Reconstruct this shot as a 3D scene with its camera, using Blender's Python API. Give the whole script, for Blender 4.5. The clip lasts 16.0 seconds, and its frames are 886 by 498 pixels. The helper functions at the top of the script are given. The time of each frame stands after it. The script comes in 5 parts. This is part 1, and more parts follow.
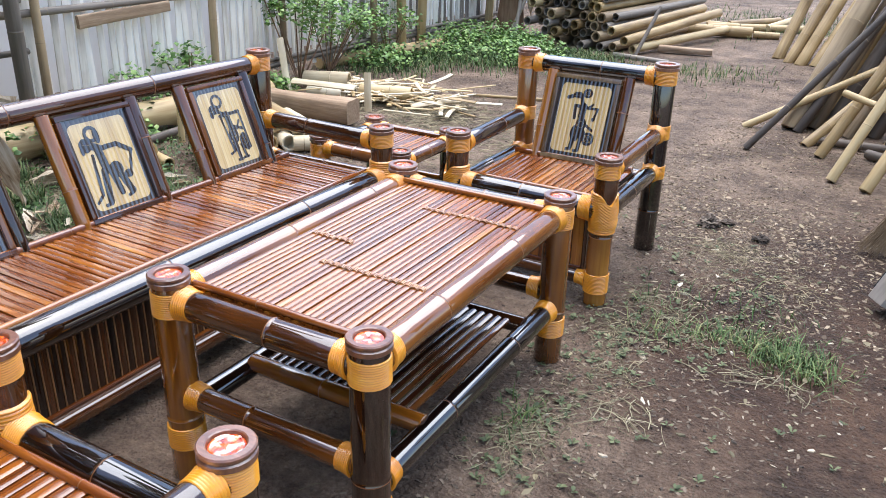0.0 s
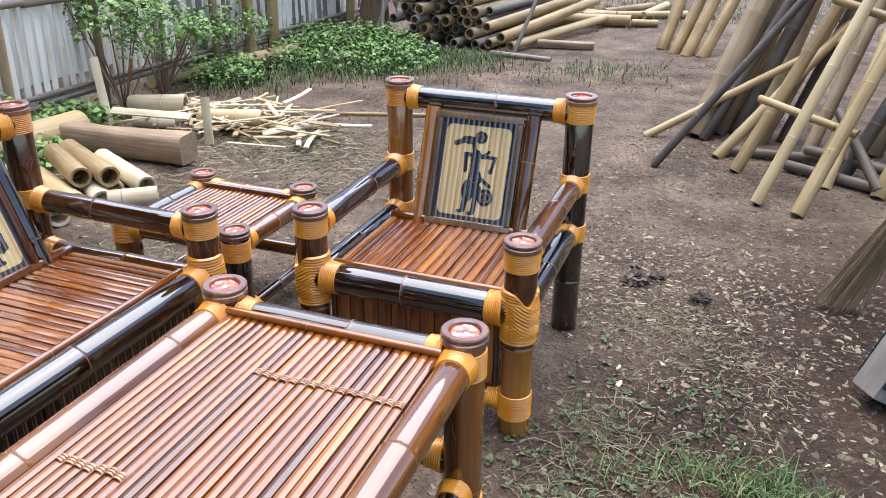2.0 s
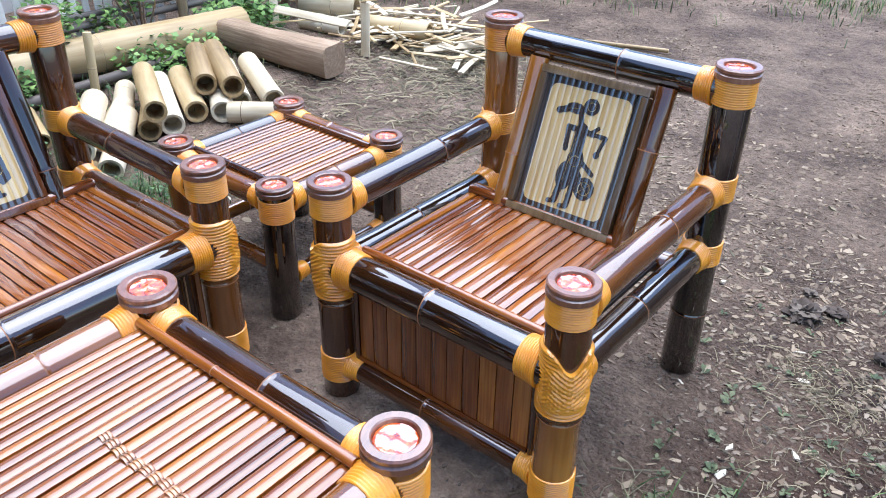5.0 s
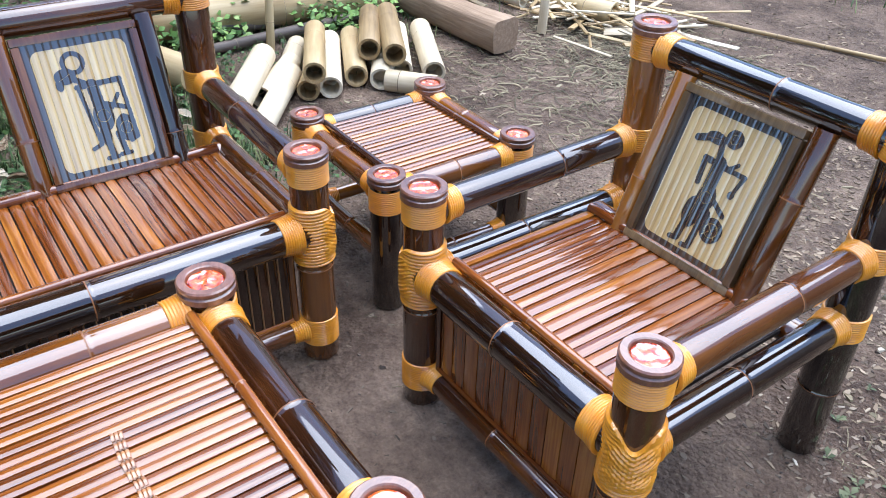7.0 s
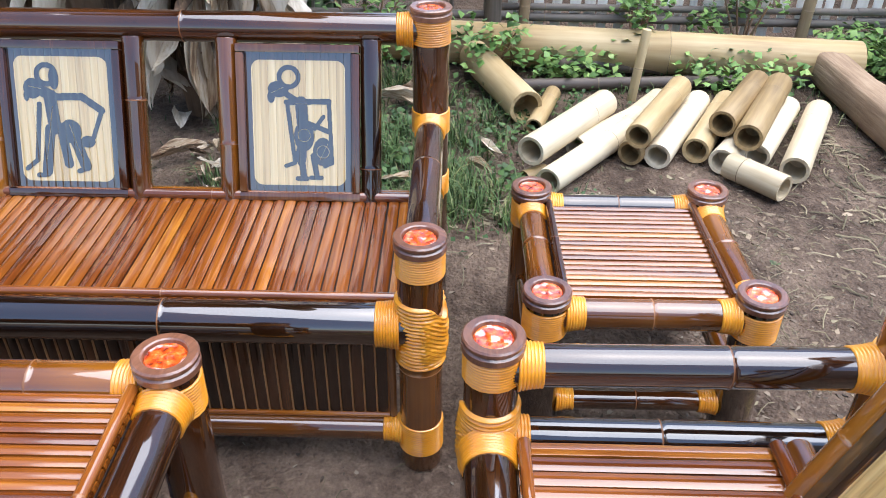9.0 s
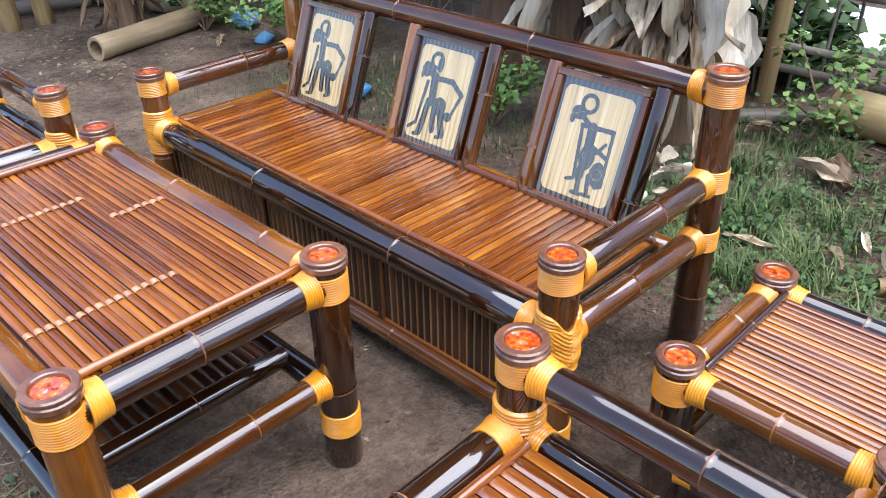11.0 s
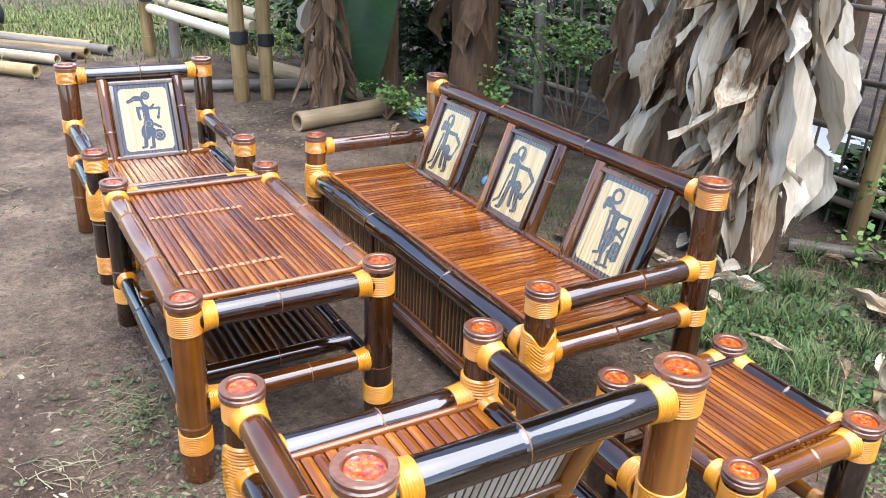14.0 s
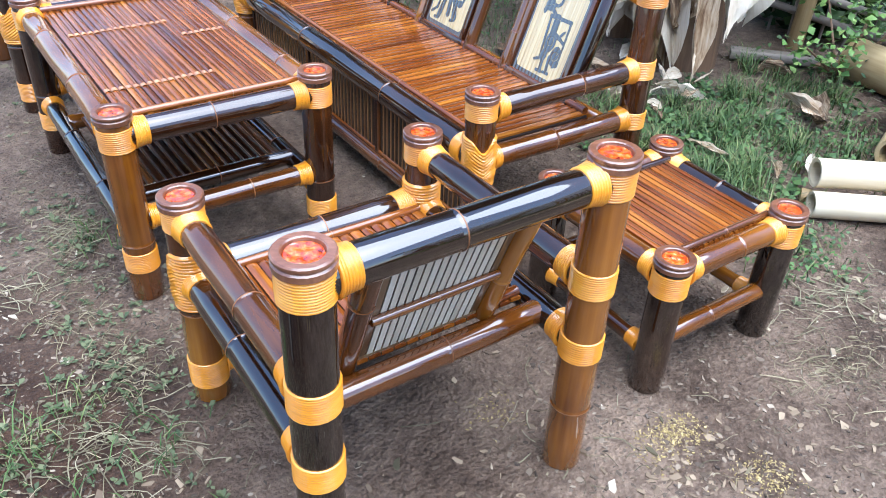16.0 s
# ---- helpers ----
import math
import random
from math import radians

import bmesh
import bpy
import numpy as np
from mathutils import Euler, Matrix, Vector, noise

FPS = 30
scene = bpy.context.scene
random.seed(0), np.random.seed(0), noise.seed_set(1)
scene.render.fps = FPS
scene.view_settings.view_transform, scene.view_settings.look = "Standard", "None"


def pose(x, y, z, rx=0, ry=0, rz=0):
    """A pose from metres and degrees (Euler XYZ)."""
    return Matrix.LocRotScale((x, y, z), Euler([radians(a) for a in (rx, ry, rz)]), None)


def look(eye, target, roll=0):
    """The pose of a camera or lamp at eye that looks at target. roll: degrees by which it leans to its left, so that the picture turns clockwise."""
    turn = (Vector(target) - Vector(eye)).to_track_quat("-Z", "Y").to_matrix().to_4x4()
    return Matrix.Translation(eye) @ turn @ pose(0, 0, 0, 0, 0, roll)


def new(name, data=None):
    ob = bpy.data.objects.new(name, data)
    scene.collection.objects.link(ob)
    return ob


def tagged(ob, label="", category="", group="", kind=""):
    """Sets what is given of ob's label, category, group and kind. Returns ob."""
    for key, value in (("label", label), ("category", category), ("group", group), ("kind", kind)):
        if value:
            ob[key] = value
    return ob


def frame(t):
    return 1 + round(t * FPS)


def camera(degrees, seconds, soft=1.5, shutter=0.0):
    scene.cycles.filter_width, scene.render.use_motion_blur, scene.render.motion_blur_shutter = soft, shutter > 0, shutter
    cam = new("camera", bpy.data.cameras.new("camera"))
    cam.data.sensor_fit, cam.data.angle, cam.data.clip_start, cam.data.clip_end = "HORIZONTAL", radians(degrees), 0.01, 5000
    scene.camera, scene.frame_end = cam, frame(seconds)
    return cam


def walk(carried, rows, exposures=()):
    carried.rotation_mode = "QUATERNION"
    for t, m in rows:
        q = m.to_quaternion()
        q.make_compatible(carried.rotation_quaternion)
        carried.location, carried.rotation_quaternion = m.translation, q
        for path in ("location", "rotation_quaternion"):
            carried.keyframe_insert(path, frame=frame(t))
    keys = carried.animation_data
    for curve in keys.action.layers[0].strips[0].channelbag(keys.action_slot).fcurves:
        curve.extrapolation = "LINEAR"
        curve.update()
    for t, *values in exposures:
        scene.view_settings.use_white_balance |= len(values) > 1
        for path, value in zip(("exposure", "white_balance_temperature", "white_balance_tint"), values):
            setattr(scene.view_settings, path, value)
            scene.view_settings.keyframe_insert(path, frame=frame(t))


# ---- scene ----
cam = camera(58.0, 16.0, soft=0.95)
PATH = [
    (0, (1.806, -0.849, 1.436), (0.9, 0.749, 0.646), 1.5),
    (0.5, (1.733, -0.704, 1.434), (0.986, 0.976, 0.647), 1.5),
    (1, (1.649, -0.415, 1.436), (0.924, 1.275, 0.651), 1.1),
    (1.5, (1.553, -0.194, 1.437), (0.858, 1.507, 0.649), 0.9),
    (2, (1.407, 0.043, 1.436), (0.767, 1.753, 0.621), 0.6),
    (2.5, (1.387, 0.22, 1.408), (0.771, 1.905, 0.524), 0.3),
    (3, (1.454, 0.436, 1.394), (0.737, 2.044, 0.445), -0.0),
    (3.5, (1.476, 0.56, 1.38), (0.689, 2.111, 0.392), -0.4),
    (4, (1.435, 0.697, 1.372), (0.595, 2.211, 0.371), -0.0),
    (4.5, (1.421, 0.785, 1.379), (0.503, 2.238, 0.357), 0.5),
    (5, (1.499, 0.827, 1.395), (0.429, 2.167, 0.367), 1.0),
    (5.2, (1.538, 0.829, 1.411), (0.409, 2.116, 0.378), 0.7),
    (7.3, (1.502, 1.173, 1.436), (0.105, 2.061, 0.314), 0.3),
    (7.5, (1.505, 1.236, 1.428), (0.054, 2.039, 0.309), -0.9),
    (8, (1.504, 1.473, 1.428), (-0.082, 1.974, 0.317), -1.1),
    (8.5, (1.446, 1.672, 1.422), (-0.211, 1.875, 0.321), -1.4),
    (9, (1.273, 1.86, 1.409), (-0.398, 1.839, 0.31), 0.7),
    (9.5, (1.223, 2.076, 1.423), (-0.386, 1.619, 0.325), 0.2),
    (10, (1.197, 2.298, 1.455), (-0.305, 1.554, 0.364), 0.1),
    (10.2, (1.152, 2.357, 1.444), (-0.3, 1.505, 0.365), -0.1),
    (12.3, (1.328, 3.14, 1.577), (0.428, 1.589, 0.69), 0.3),
    (12.5, (1.33, 3.192, 1.58), (0.451, 1.613, 0.723), 1.0),
    (13, (1.328, 3.345, 1.591), (0.475, 1.735, 0.767), 1.9),
    (13.5, (1.329, 3.425, 1.596), (0.476, 1.795, 0.811), 1.7),
    (14, (1.324, 3.454, 1.596), (0.386, 1.871, 0.814), 2.6),
    (14.5, (1.332, 3.474, 1.585), (0.345, 1.95, 0.746), 2.7),
    (15, (1.338, 3.492, 1.566), (0.36, 2.053, 0.581), 2.4),
    (15.5, (1.333, 3.492, 1.542), (0.37, 2.126, 0.443), 2.7),
    (16, (1.319, 3.495, 1.528), (0.366, 2.155, 0.39), 2.8),
]
walk(cam, [(t, look(eye, target, roll)) for t, eye, target, roll in PATH], [(0, 1.34, 6500, 10), (1.5, 1.22, 6500, 10), (3.5, 1.24, 6200, 10), (4.5, 1.36, 5900, 10), (5.2, 1.36, 5800, 10), (7.5, 1.28, 5850, 10), (8.2, 1.28, 5950, 10), (9, 1.30, 6300, 11), (10, 1.30, 6400, 11), (12.5, 1.54, 6400, 10), (13.5, 1.54, 6500, 10), (15, 1.56, 6000, 9), (16, 1.58, 5750, 8)])

# ---- world, sun ----
SUN_EL, SUN_AZ = radians(75), radians(-12)   # elevation, and direction the light comes from (clockwise from +y)
world = bpy.data.worlds.new("sky")
scene.world = world
world.use_nodes = True
wn = world.node_tree
sky = wn.nodes.new("ShaderNodeTexSky")
sky.sky_type = 'NISHITA'
sky.sun_disc = False
sky.sun_elevation, sky.sun_rotation = SUN_EL, SUN_AZ
sky.air_density, sky.dust_density, sky.ozone_density = 1.0, 1.5, 1.5
wn.nodes["Background"].inputs[1].default_value = 0.15
wn.links.new(sky.outputs[0], wn.nodes["Background"].inputs[0])
sun_data = bpy.data.lights.new("sun", 'SUN')
sun_data.energy, sun_data.angle, sun_data.color = 2.8, radians(82), (0.93, 0.945, 0.985)
sun = new("sun", sun_data)
sd = Vector((math.sin(SUN_AZ) * math.cos(SUN_EL), math.cos(SUN_AZ) * math.cos(SUN_EL), math.sin(SUN_EL)))
sun.matrix_world = look(sd * 20, (0, 0, 0))

# ---- materials ----


def material(name):
    m = bpy.data.materials.new(name)
    m.use_nodes = True
    return m, m.node_tree, m.node_tree.nodes["Principled BSDF"]


def nd(nt, kind, **sets):
    n = nt.nodes.new(kind)
    for k, v in sets.items():
        if k in n.inputs:
            n.inputs[k].default_value = v
    return n


def ramp(nt, fac, stops):
    r = nt.nodes.new("ShaderNodeValToRGB")
    el = r.color_ramp.elements
    while len(el) < len(stops):
        el.new(0.5)
    for e, (p, c) in zip(el, stops):
        e.position, e.color = p, (*c, 1)
    nt.links.new(fac, r.inputs[0])
    return r.outputs[0]


def coords(nt, scale):
    """Object coordinates plus a random shift for each object, stretched by scale."""
    tc = nt.nodes.new("ShaderNodeTexCoord")
    oi = nt.nodes.new("ShaderNodeObjectInfo")
    mul = nd(nt, "ShaderNodeVectorMath")
    mul.operation = 'MULTIPLY'
    mul.inputs[1].default_value = scale
    add = nd(nt, "ShaderNodeVectorMath")
    add.operation = 'MULTIPLY_ADD'
    nt.links.new(tc.outputs["Object"], mul.inputs[0])
    nt.links.new(oi.outputs["Random"], add.inputs[0])
    add.inputs[1].default_value = (37.0, 91.0, 53.0)
    nt.links.new(mul.outputs[0], add.inputs[2])
    return add.outputs[0], oi.outputs["Random"]


def tex(nt, vec, scale=1.0, detail=4.0, rough=0.55):
    n = nd(nt, "ShaderNodeTexNoise", Scale=scale, Detail=detail, Roughness=rough)
    nt.links.new(vec, n.inputs["Vector"])
    return n.outputs["Fac"]


def mathn(nt, op, a, b):
    n = nt.nodes.new("ShaderNodeMath")
    n.operation = op
    for i, v in ((0, a), (1, b)):
        if isinstance(v, (int, float)):
            n.inputs[i].default_value = v
        else:
            nt.links.new(v, n.inputs[i])
    return n.outputs[0]


def bump(nt, bsdf, height, strength, dist):
    b = nd(nt, "ShaderNodeBump", Strength=strength, Distance=dist)
    nt.links.new(height, b.inputs["Height"])
    nt.links.new(b.outputs[0], bsdf.inputs["Normal"])


def grain_material(name, stops, rough=0.5, coat=0.0, coat_rough=0.06, along=(70, 70, 3), blotch=(6, 6, 1.6), mix=0.5, spread=0.35, bump_s=0.15, bump_d=0.002, rvar=0.1, spec=0.5, ior=1.8):
    """Fibres along local z: fine streaks, broad blotches and a shift from piece to piece, through a colour ramp."""
    m, nt, b = material(name)
    v, rnd = coords(nt, along)
    fine = tex(nt, v, 1.0, 5.0)
    v2, _ = coords(nt, blotch)
    broad = tex(nt, v2, 1.0, 3.0)
    f = mathn(nt, 'ADD', mathn(nt, 'MULTIPLY', fine, mix), mathn(nt, 'MULTIPLY', broad, 1 - mix))
    f = mathn(nt, 'ADD', mathn(nt, 'SUBTRACT', f, spread / 2), mathn(nt, 'MULTIPLY', rnd, spread))
    nt.links.new(ramp(nt, f, stops), b.inputs["Base Color"])
    nt.links.new(mathn(nt, 'ADD', mathn(nt, 'MULTIPLY', broad, rvar), rough - rvar / 2), b.inputs["Roughness"])
    b.inputs["Coat Weight"].default_value, b.inputs["Coat Roughness"].default_value = coat, coat_rough
    b.inputs["Specular IOR Level"].default_value = spec
    b.inputs["Coat IOR"].default_value = ior
    bump(nt, b, fine, bump_s, bump_d)
    return m


# lacquered bamboo of the furniture
LACQ = grain_material("lacquered_dark_bamboo", [(0.28, (0.008, 0.003, 0.0015)), (0.45, (0.030, 0.009, 0.0028)), (0.58, (0.075, 0.022, 0.004)), (0.8, (0.19, 0.064, 0.009))], 0.22, 1.0, 0.05, (60, 60, 2), (5, 5, 2.2), 0.25, 0.30, 0.05, 0.001, spec=0.12, ior=1.8)
LACQ_BLACK = grain_material("lacquered_black_bamboo", [(0.3, (0.003, 0.0015, 0.0012)), (0.55, (0.013, 0.0045, 0.0018)), (0.8, (0.05, 0.016, 0.0035))], 0.22, 1.0, 0.045, (60, 60, 2), (5, 5, 2.2), 0.25, 0.25, 0.05, 0.001, spec=0.12, ior=1.95)
LACQ_AMBER = grain_material("lacquered_amber_bamboo", [(0.2, (0.035, 0.009, 0.002)), (0.42, (0.12, 0.034, 0.004)), (0.6, (0.25, 0.085, 0.008)), (0.85, (0.46, 0.20, 0.03))], 0.22, 1.0, 0.05, (60, 60, 2), (5, 5, 2.2), 0.3, 0.3, 0.05, 0.001, spec=0.1, ior=1.95)
NODE = grain_material("bamboo_node_scar", [(0.2, (0.07, 0.022, 0.007)), (0.8, (0.30, 0.12, 0.035))], 0.5, 0.1, 0.2)
SLAT = grain_material("lacquered_bamboo_slat", [(0.22, (0.036, 0.008, 0.002)), (0.42, (0.135, 0.032, 0.0045)), (0.6, (0.27, 0.08, 0.010)), (0.8, (0.50, 0.20, 0.027))], 0.25, 1.0, 0.07, (160, 160, 4), (9, 9, 2.5), 0.42, 0.20, 0.12, 0.001, spec=0.1, ior=1.72)
SLAT_DARK = grain_material("dark_lacquered_slat", [(0.22, (0.010, 0.003, 0.0015)), (0.45, (0.045, 0.012, 0.004)), (0.62, (0.10, 0.03, 0.008)), (0.85, (0.2, 0.075, 0.018))], 0.25, 1.0, 0.08, (160, 160, 4), (9, 9, 2.5), 0.4, 0.40, 0.12, 0.001, spec=0.12)
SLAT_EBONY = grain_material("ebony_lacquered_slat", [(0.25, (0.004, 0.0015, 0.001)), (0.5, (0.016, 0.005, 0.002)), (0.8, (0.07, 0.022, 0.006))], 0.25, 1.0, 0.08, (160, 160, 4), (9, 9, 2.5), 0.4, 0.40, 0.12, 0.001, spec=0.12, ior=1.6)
RIBWOOD = grain_material("tan_split_rib", [(0.2, (0.15, 0.062, 0.02)), (0.8, (0.36, 0.19, 0.075))], 0.4, 0.4, 0.15)
FRAMEWOOD = grain_material("bronzed_frame_wood", [(0.2, (0.035, 0.02, 0.009)), (0.5, (0.11, 0.064, 0.027)), (0.8, (0.26, 0.17, 0.08))], 0.3, 0.9, 0.08, (120, 120, 6), (14, 14, 6), 0.5, 0.2)
CAPWOOD = grain_material("turned_wood_cap", [(0.25, (0.06, 0.021, 0.012)), (0.55, (0.18, 0.07, 0.035)), (0.85, (0.33, 0.15, 0.085))], 0.35, 0.7, 0.12, (40, 140, 40), (20, 20, 20), 0.6, 0.2, 0.3, 0.002)
RATTAN = grain_material("orange_rattan_wrap", [(0.2, (0.52, 0.17, 0.007)), (0.5, (0.76, 0.29, 0.014)), (0.8, (0.88, 0.42, 0.045))], 0.3, 0.6, 0.12, (30, 30, 260), (14, 14, 30), 0.45, 0.2, 0.3, 0.0015)
# Near-black boards behind slats: the shade of the gaps as colour.
UNDER = grain_material("gap_shade_board", [(0.2, (0.006, 0.003, 0.002)), (0.8, (0.03, 0.012, 0.006))], 0.6)
BACKSLAT = grain_material("pale_back_slat", [(0.2, (0.36, 0.33, 0.26)), (0.5, (0.55, 0.52, 0.43)), (0.8, (0.68, 0.66, 0.58))], 0.5, 0.3, 0.2, (120, 120, 5), (10, 10, 4), 0.5, 0.2)
FIGURE = grain_material("black_painted_figure", [(0.2, (0.008, 0.006, 0.006)), (0.8, (0.035, 0.02, 0.015))], 0.25, 1.0, 0.08, (90, 90, 90), (20, 20, 20), 0.5, 0.2, ior=2.1)


def medallion_material():
    m, nt, b = material("red_amber_medallion")
    v, _ = coords(nt, (85, 85, 85))
    f = tex(nt, v, 1.0, 3.0)
    nt.links.new(ramp(nt, f, [(0.3, (0.18, 0.010, 0.003)), (0.44, (0.48, 0.05, 0.005)), (0.58, (0.66, 0.12, 0.012)), (0.70, (0.72, 0.24, 0.05)), (0.82, (0.80, 0.5, 0.28))]), b.inputs["Base Color"])
    b.inputs["Roughness"].default_value = 0.12
    b.inputs["Coat Weight"].default_value = 1.0
    b.inputs["Coat IOR"].default_value = 2.0
    bump(nt, b, f, 0.8, 0.004)
    return m


MEDAL = medallion_material()


def picture_material():
    """Beige varnished slats; outside a rounded rectangle they are stained black-brown."""
    m, nt, b = material("picture_slat")
    tc = nt.nodes.new("ShaderNodeTexCoord")
    sep = nt.nodes.new("ShaderNodeSeparateXYZ")
    nt.links.new(tc.outputs["Object"], sep.inputs[0])
    r, hw, hh = 0.022, 0.114, 0.152
    qx = mathn(nt, 'MAXIMUM', mathn(nt, 'SUBTRACT', mathn(nt, 'ABSOLUTE', sep.outputs[0], 0), hw - r), 0)
    qz = mathn(nt, 'MAXIMUM', mathn(nt, 'SUBTRACT', mathn(nt, 'ABSOLUTE', mathn(nt, 'SUBTRACT', sep.outputs[2], 0.188), 0), hh - r), 0)
    d2 = mathn(nt, 'ADD', mathn(nt, 'MULTIPLY', qx, qx), mathn(nt, 'MULTIPLY', qz, qz))
    inside = mathn(nt, 'LESS_THAN', d2, r * r)
    v, rnd = coords(nt, (160, 160, 3))
    f = mathn(nt, 'ADD', mathn(nt, 'MULTIPLY', tex(nt, v, 1.0, 5.0), 0.8), mathn(nt, 'MULTIPLY', rnd, 0.25))
    pale = ramp(nt, f, [(0.25, (0.42, 0.26, 0.085)), (0.55, (0.62, 0.43, 0.17)), (0.8, (0.74, 0.57, 0.28))])
    dark = ramp(nt, f, [(0.3, (0.012, 0.007, 0.005)), (0.8, (0.06, 0.03, 0.015))])
    mx = nt.nodes.new("ShaderNodeMix")
    mx.data_type = 'RGBA'
    nt.links.new(inside, mx.inputs[0])
    nt.links.new(dark, mx.inputs[6])
    nt.links.new(pale, mx.inputs[7])
    nt.links.new(mx.outputs[2], b.inputs["Base Color"])
    b.inputs["Roughness"].default_value = 0.3
    b.inputs["Coat Weight"].default_value = 1.0
    b.inputs["Coat Roughness"].default_value = 0.08
    b.inputs["Coat IOR"].default_value = 2.15
    return m


PICTURE = picture_material()

# ---- building helpers ----


def smooth(me, angle=40):
    me.polygons.foreach_set("use_smooth", [True] * len(me.polygons))
    me.set_sharp_from_angle(angle=radians(angle))
    return me


def mesh_of(name, verts, faces, *mats, slots=None, angle=40):
    me = bpy.data.meshes.new(name)
    me.from_pydata(verts, [], faces)
    for m in mats:
        me.materials.append(m)
    if slots:
        me.polygons.foreach_set("material_index", slots)
    me.update()
    return smooth(me, angle)


def put(name, me, parent=None, m=None, label=""):
    """One mesh object, at m in its parent's space."""
    ob = new(name, me)
    if parent:
        ob.parent = parent
    if m is not None:
        ob.matrix_basis = m
    if label:
        ob["label"] = label
    return ob


def root(name, m, label, category, group="", kind=""):
    ob = new(name)
    ob.empty_display_size = 0.1
    ob.matrix_basis = m
    return tagged(ob, label, category, group, kind)


def lathe_data(prof, seg=18, close=(True, True)):
    """Rings (radius, z) about z; returns verts, faces and for each face its ring."""
    v, f, ring = [], [], []
    for r, z in prof:
        for k in range(seg):
            a = 2 * math.pi * k / seg
            v.append((r * math.cos(a), r * math.sin(a), z))
    for i in range(len(prof) - 1):
        for k in range(seg):
            j = (k + 1) % seg
            f.append((i * seg + k, i * seg + j, (i + 1) * seg + j, (i + 1) * seg + k))
            ring.append(i)
    if close[0]:
        f.append(tuple(range(seg - 1, -1, -1)))
        ring.append(0)
    if close[1]:
        n = (len(prof) - 1) * seg
        f.append(tuple(range(n, n + seg)))
        ring.append(len(prof) - 2)
    return v, f, ring


def bamboo(name, length, r, nodes, mat, scar, r2=None, seg=18, bow=0.0, hollow=0.0, alt=(), alt_mat=None):
    """A bamboo culm from z=0 to length with swollen joints at the given fractions; hollow: the bore's share of the radius."""
    r2 = r if r2 is None else r2
    prof, marks = [], []

    def rad(z):
        return r + (r2 - r) * z / length
    stations = [(0.0, 0)] + [(n * length, 1) for n in sorted(nodes)] + [(length, 0)]
    if hollow:
        prof += [(rad(0) * hollow, min(0.12, length * .3)), (rad(0) * hollow, 0.002)]
    for i, (z, isn) in enumerate(stations):
        R = rad(z)
        if isn:
            prof += [(R * .985, z - .008), (R * 1.018, z - .002)]
            marks.append(len(prof) - 1)
            prof += [(R * 1.012, z + .001), (R * .97, z + .003), (R * .985, z + .010)]
        elif i == 0:
            prof += [(R * .96, z), (R, z + .004)]
        else:
            prof += [(R, z - .004), (R * .96, z)]
        if i < len(stations) - 1:
            zm = (z + stations[i + 1][0]) / 2
            prof.append((rad(zm) * .985, zm))
    if hollow:
        prof += [(rad(length) * hollow, length - .002), (rad(length) * hollow, length - min(0.12, length * .3))]
    v, f, ring = lathe_data(prof, seg)
    if bow:
        v = [(x + bow * math.sin(math.pi * z / length), y, z) for x, y, z in v]
    cuts = [n * length for n in sorted(nodes)]
    slots = [1 if q in marks else (2 if alt_mat and sum(prof[q][1] > c - .002 for c in cuts) in alt else 0) for q in ring]
    return mesh_of(name, v, f, mat, scar, *([alt_mat] if alt_mat else []), slots=slots, angle=50)


def aim(a, b, spin=0.0):
    """Matrix that lays local z from a towards b."""
    a, b = Vector(a), Vector(b)
    q = (b - a).to_track_quat('Z', 'Y')
    return Matrix.Translation(a) @ q.to_matrix().to_4x4() @ Matrix.Rotation(spin, 4, 'Z')


WRAPS = {}


def wrap_mesh(r, h, flare=0.0):
    """Rattan wound closely round a pole of radius r over the height h, centred on z=0; it flares towards the lower end."""
    key = (round(r, 4), round(h, 4), round(flare, 4))
    if key not in WRAPS:
        n = max(5, round(h / .0058))
        prof = [(r * .96, -h / 2)]
        for i in range(n):
            for u, d in ((.04, .0006), (.26, .0024), (.5, .0029), (.74, .0024), (.96, .0006)):
                t = (i + u) / n
                prof.append((r + d + flare * (1 - t) ** 2, -h / 2 + h * t))
        prof.append((r * .96, h / 2))
        v, f, _ = lathe_data(prof, 20, (False, False))
        WRAPS[key] = mesh_of("rattan_wrap", v, f, RATTAN, angle=60)
    return WRAPS[key]


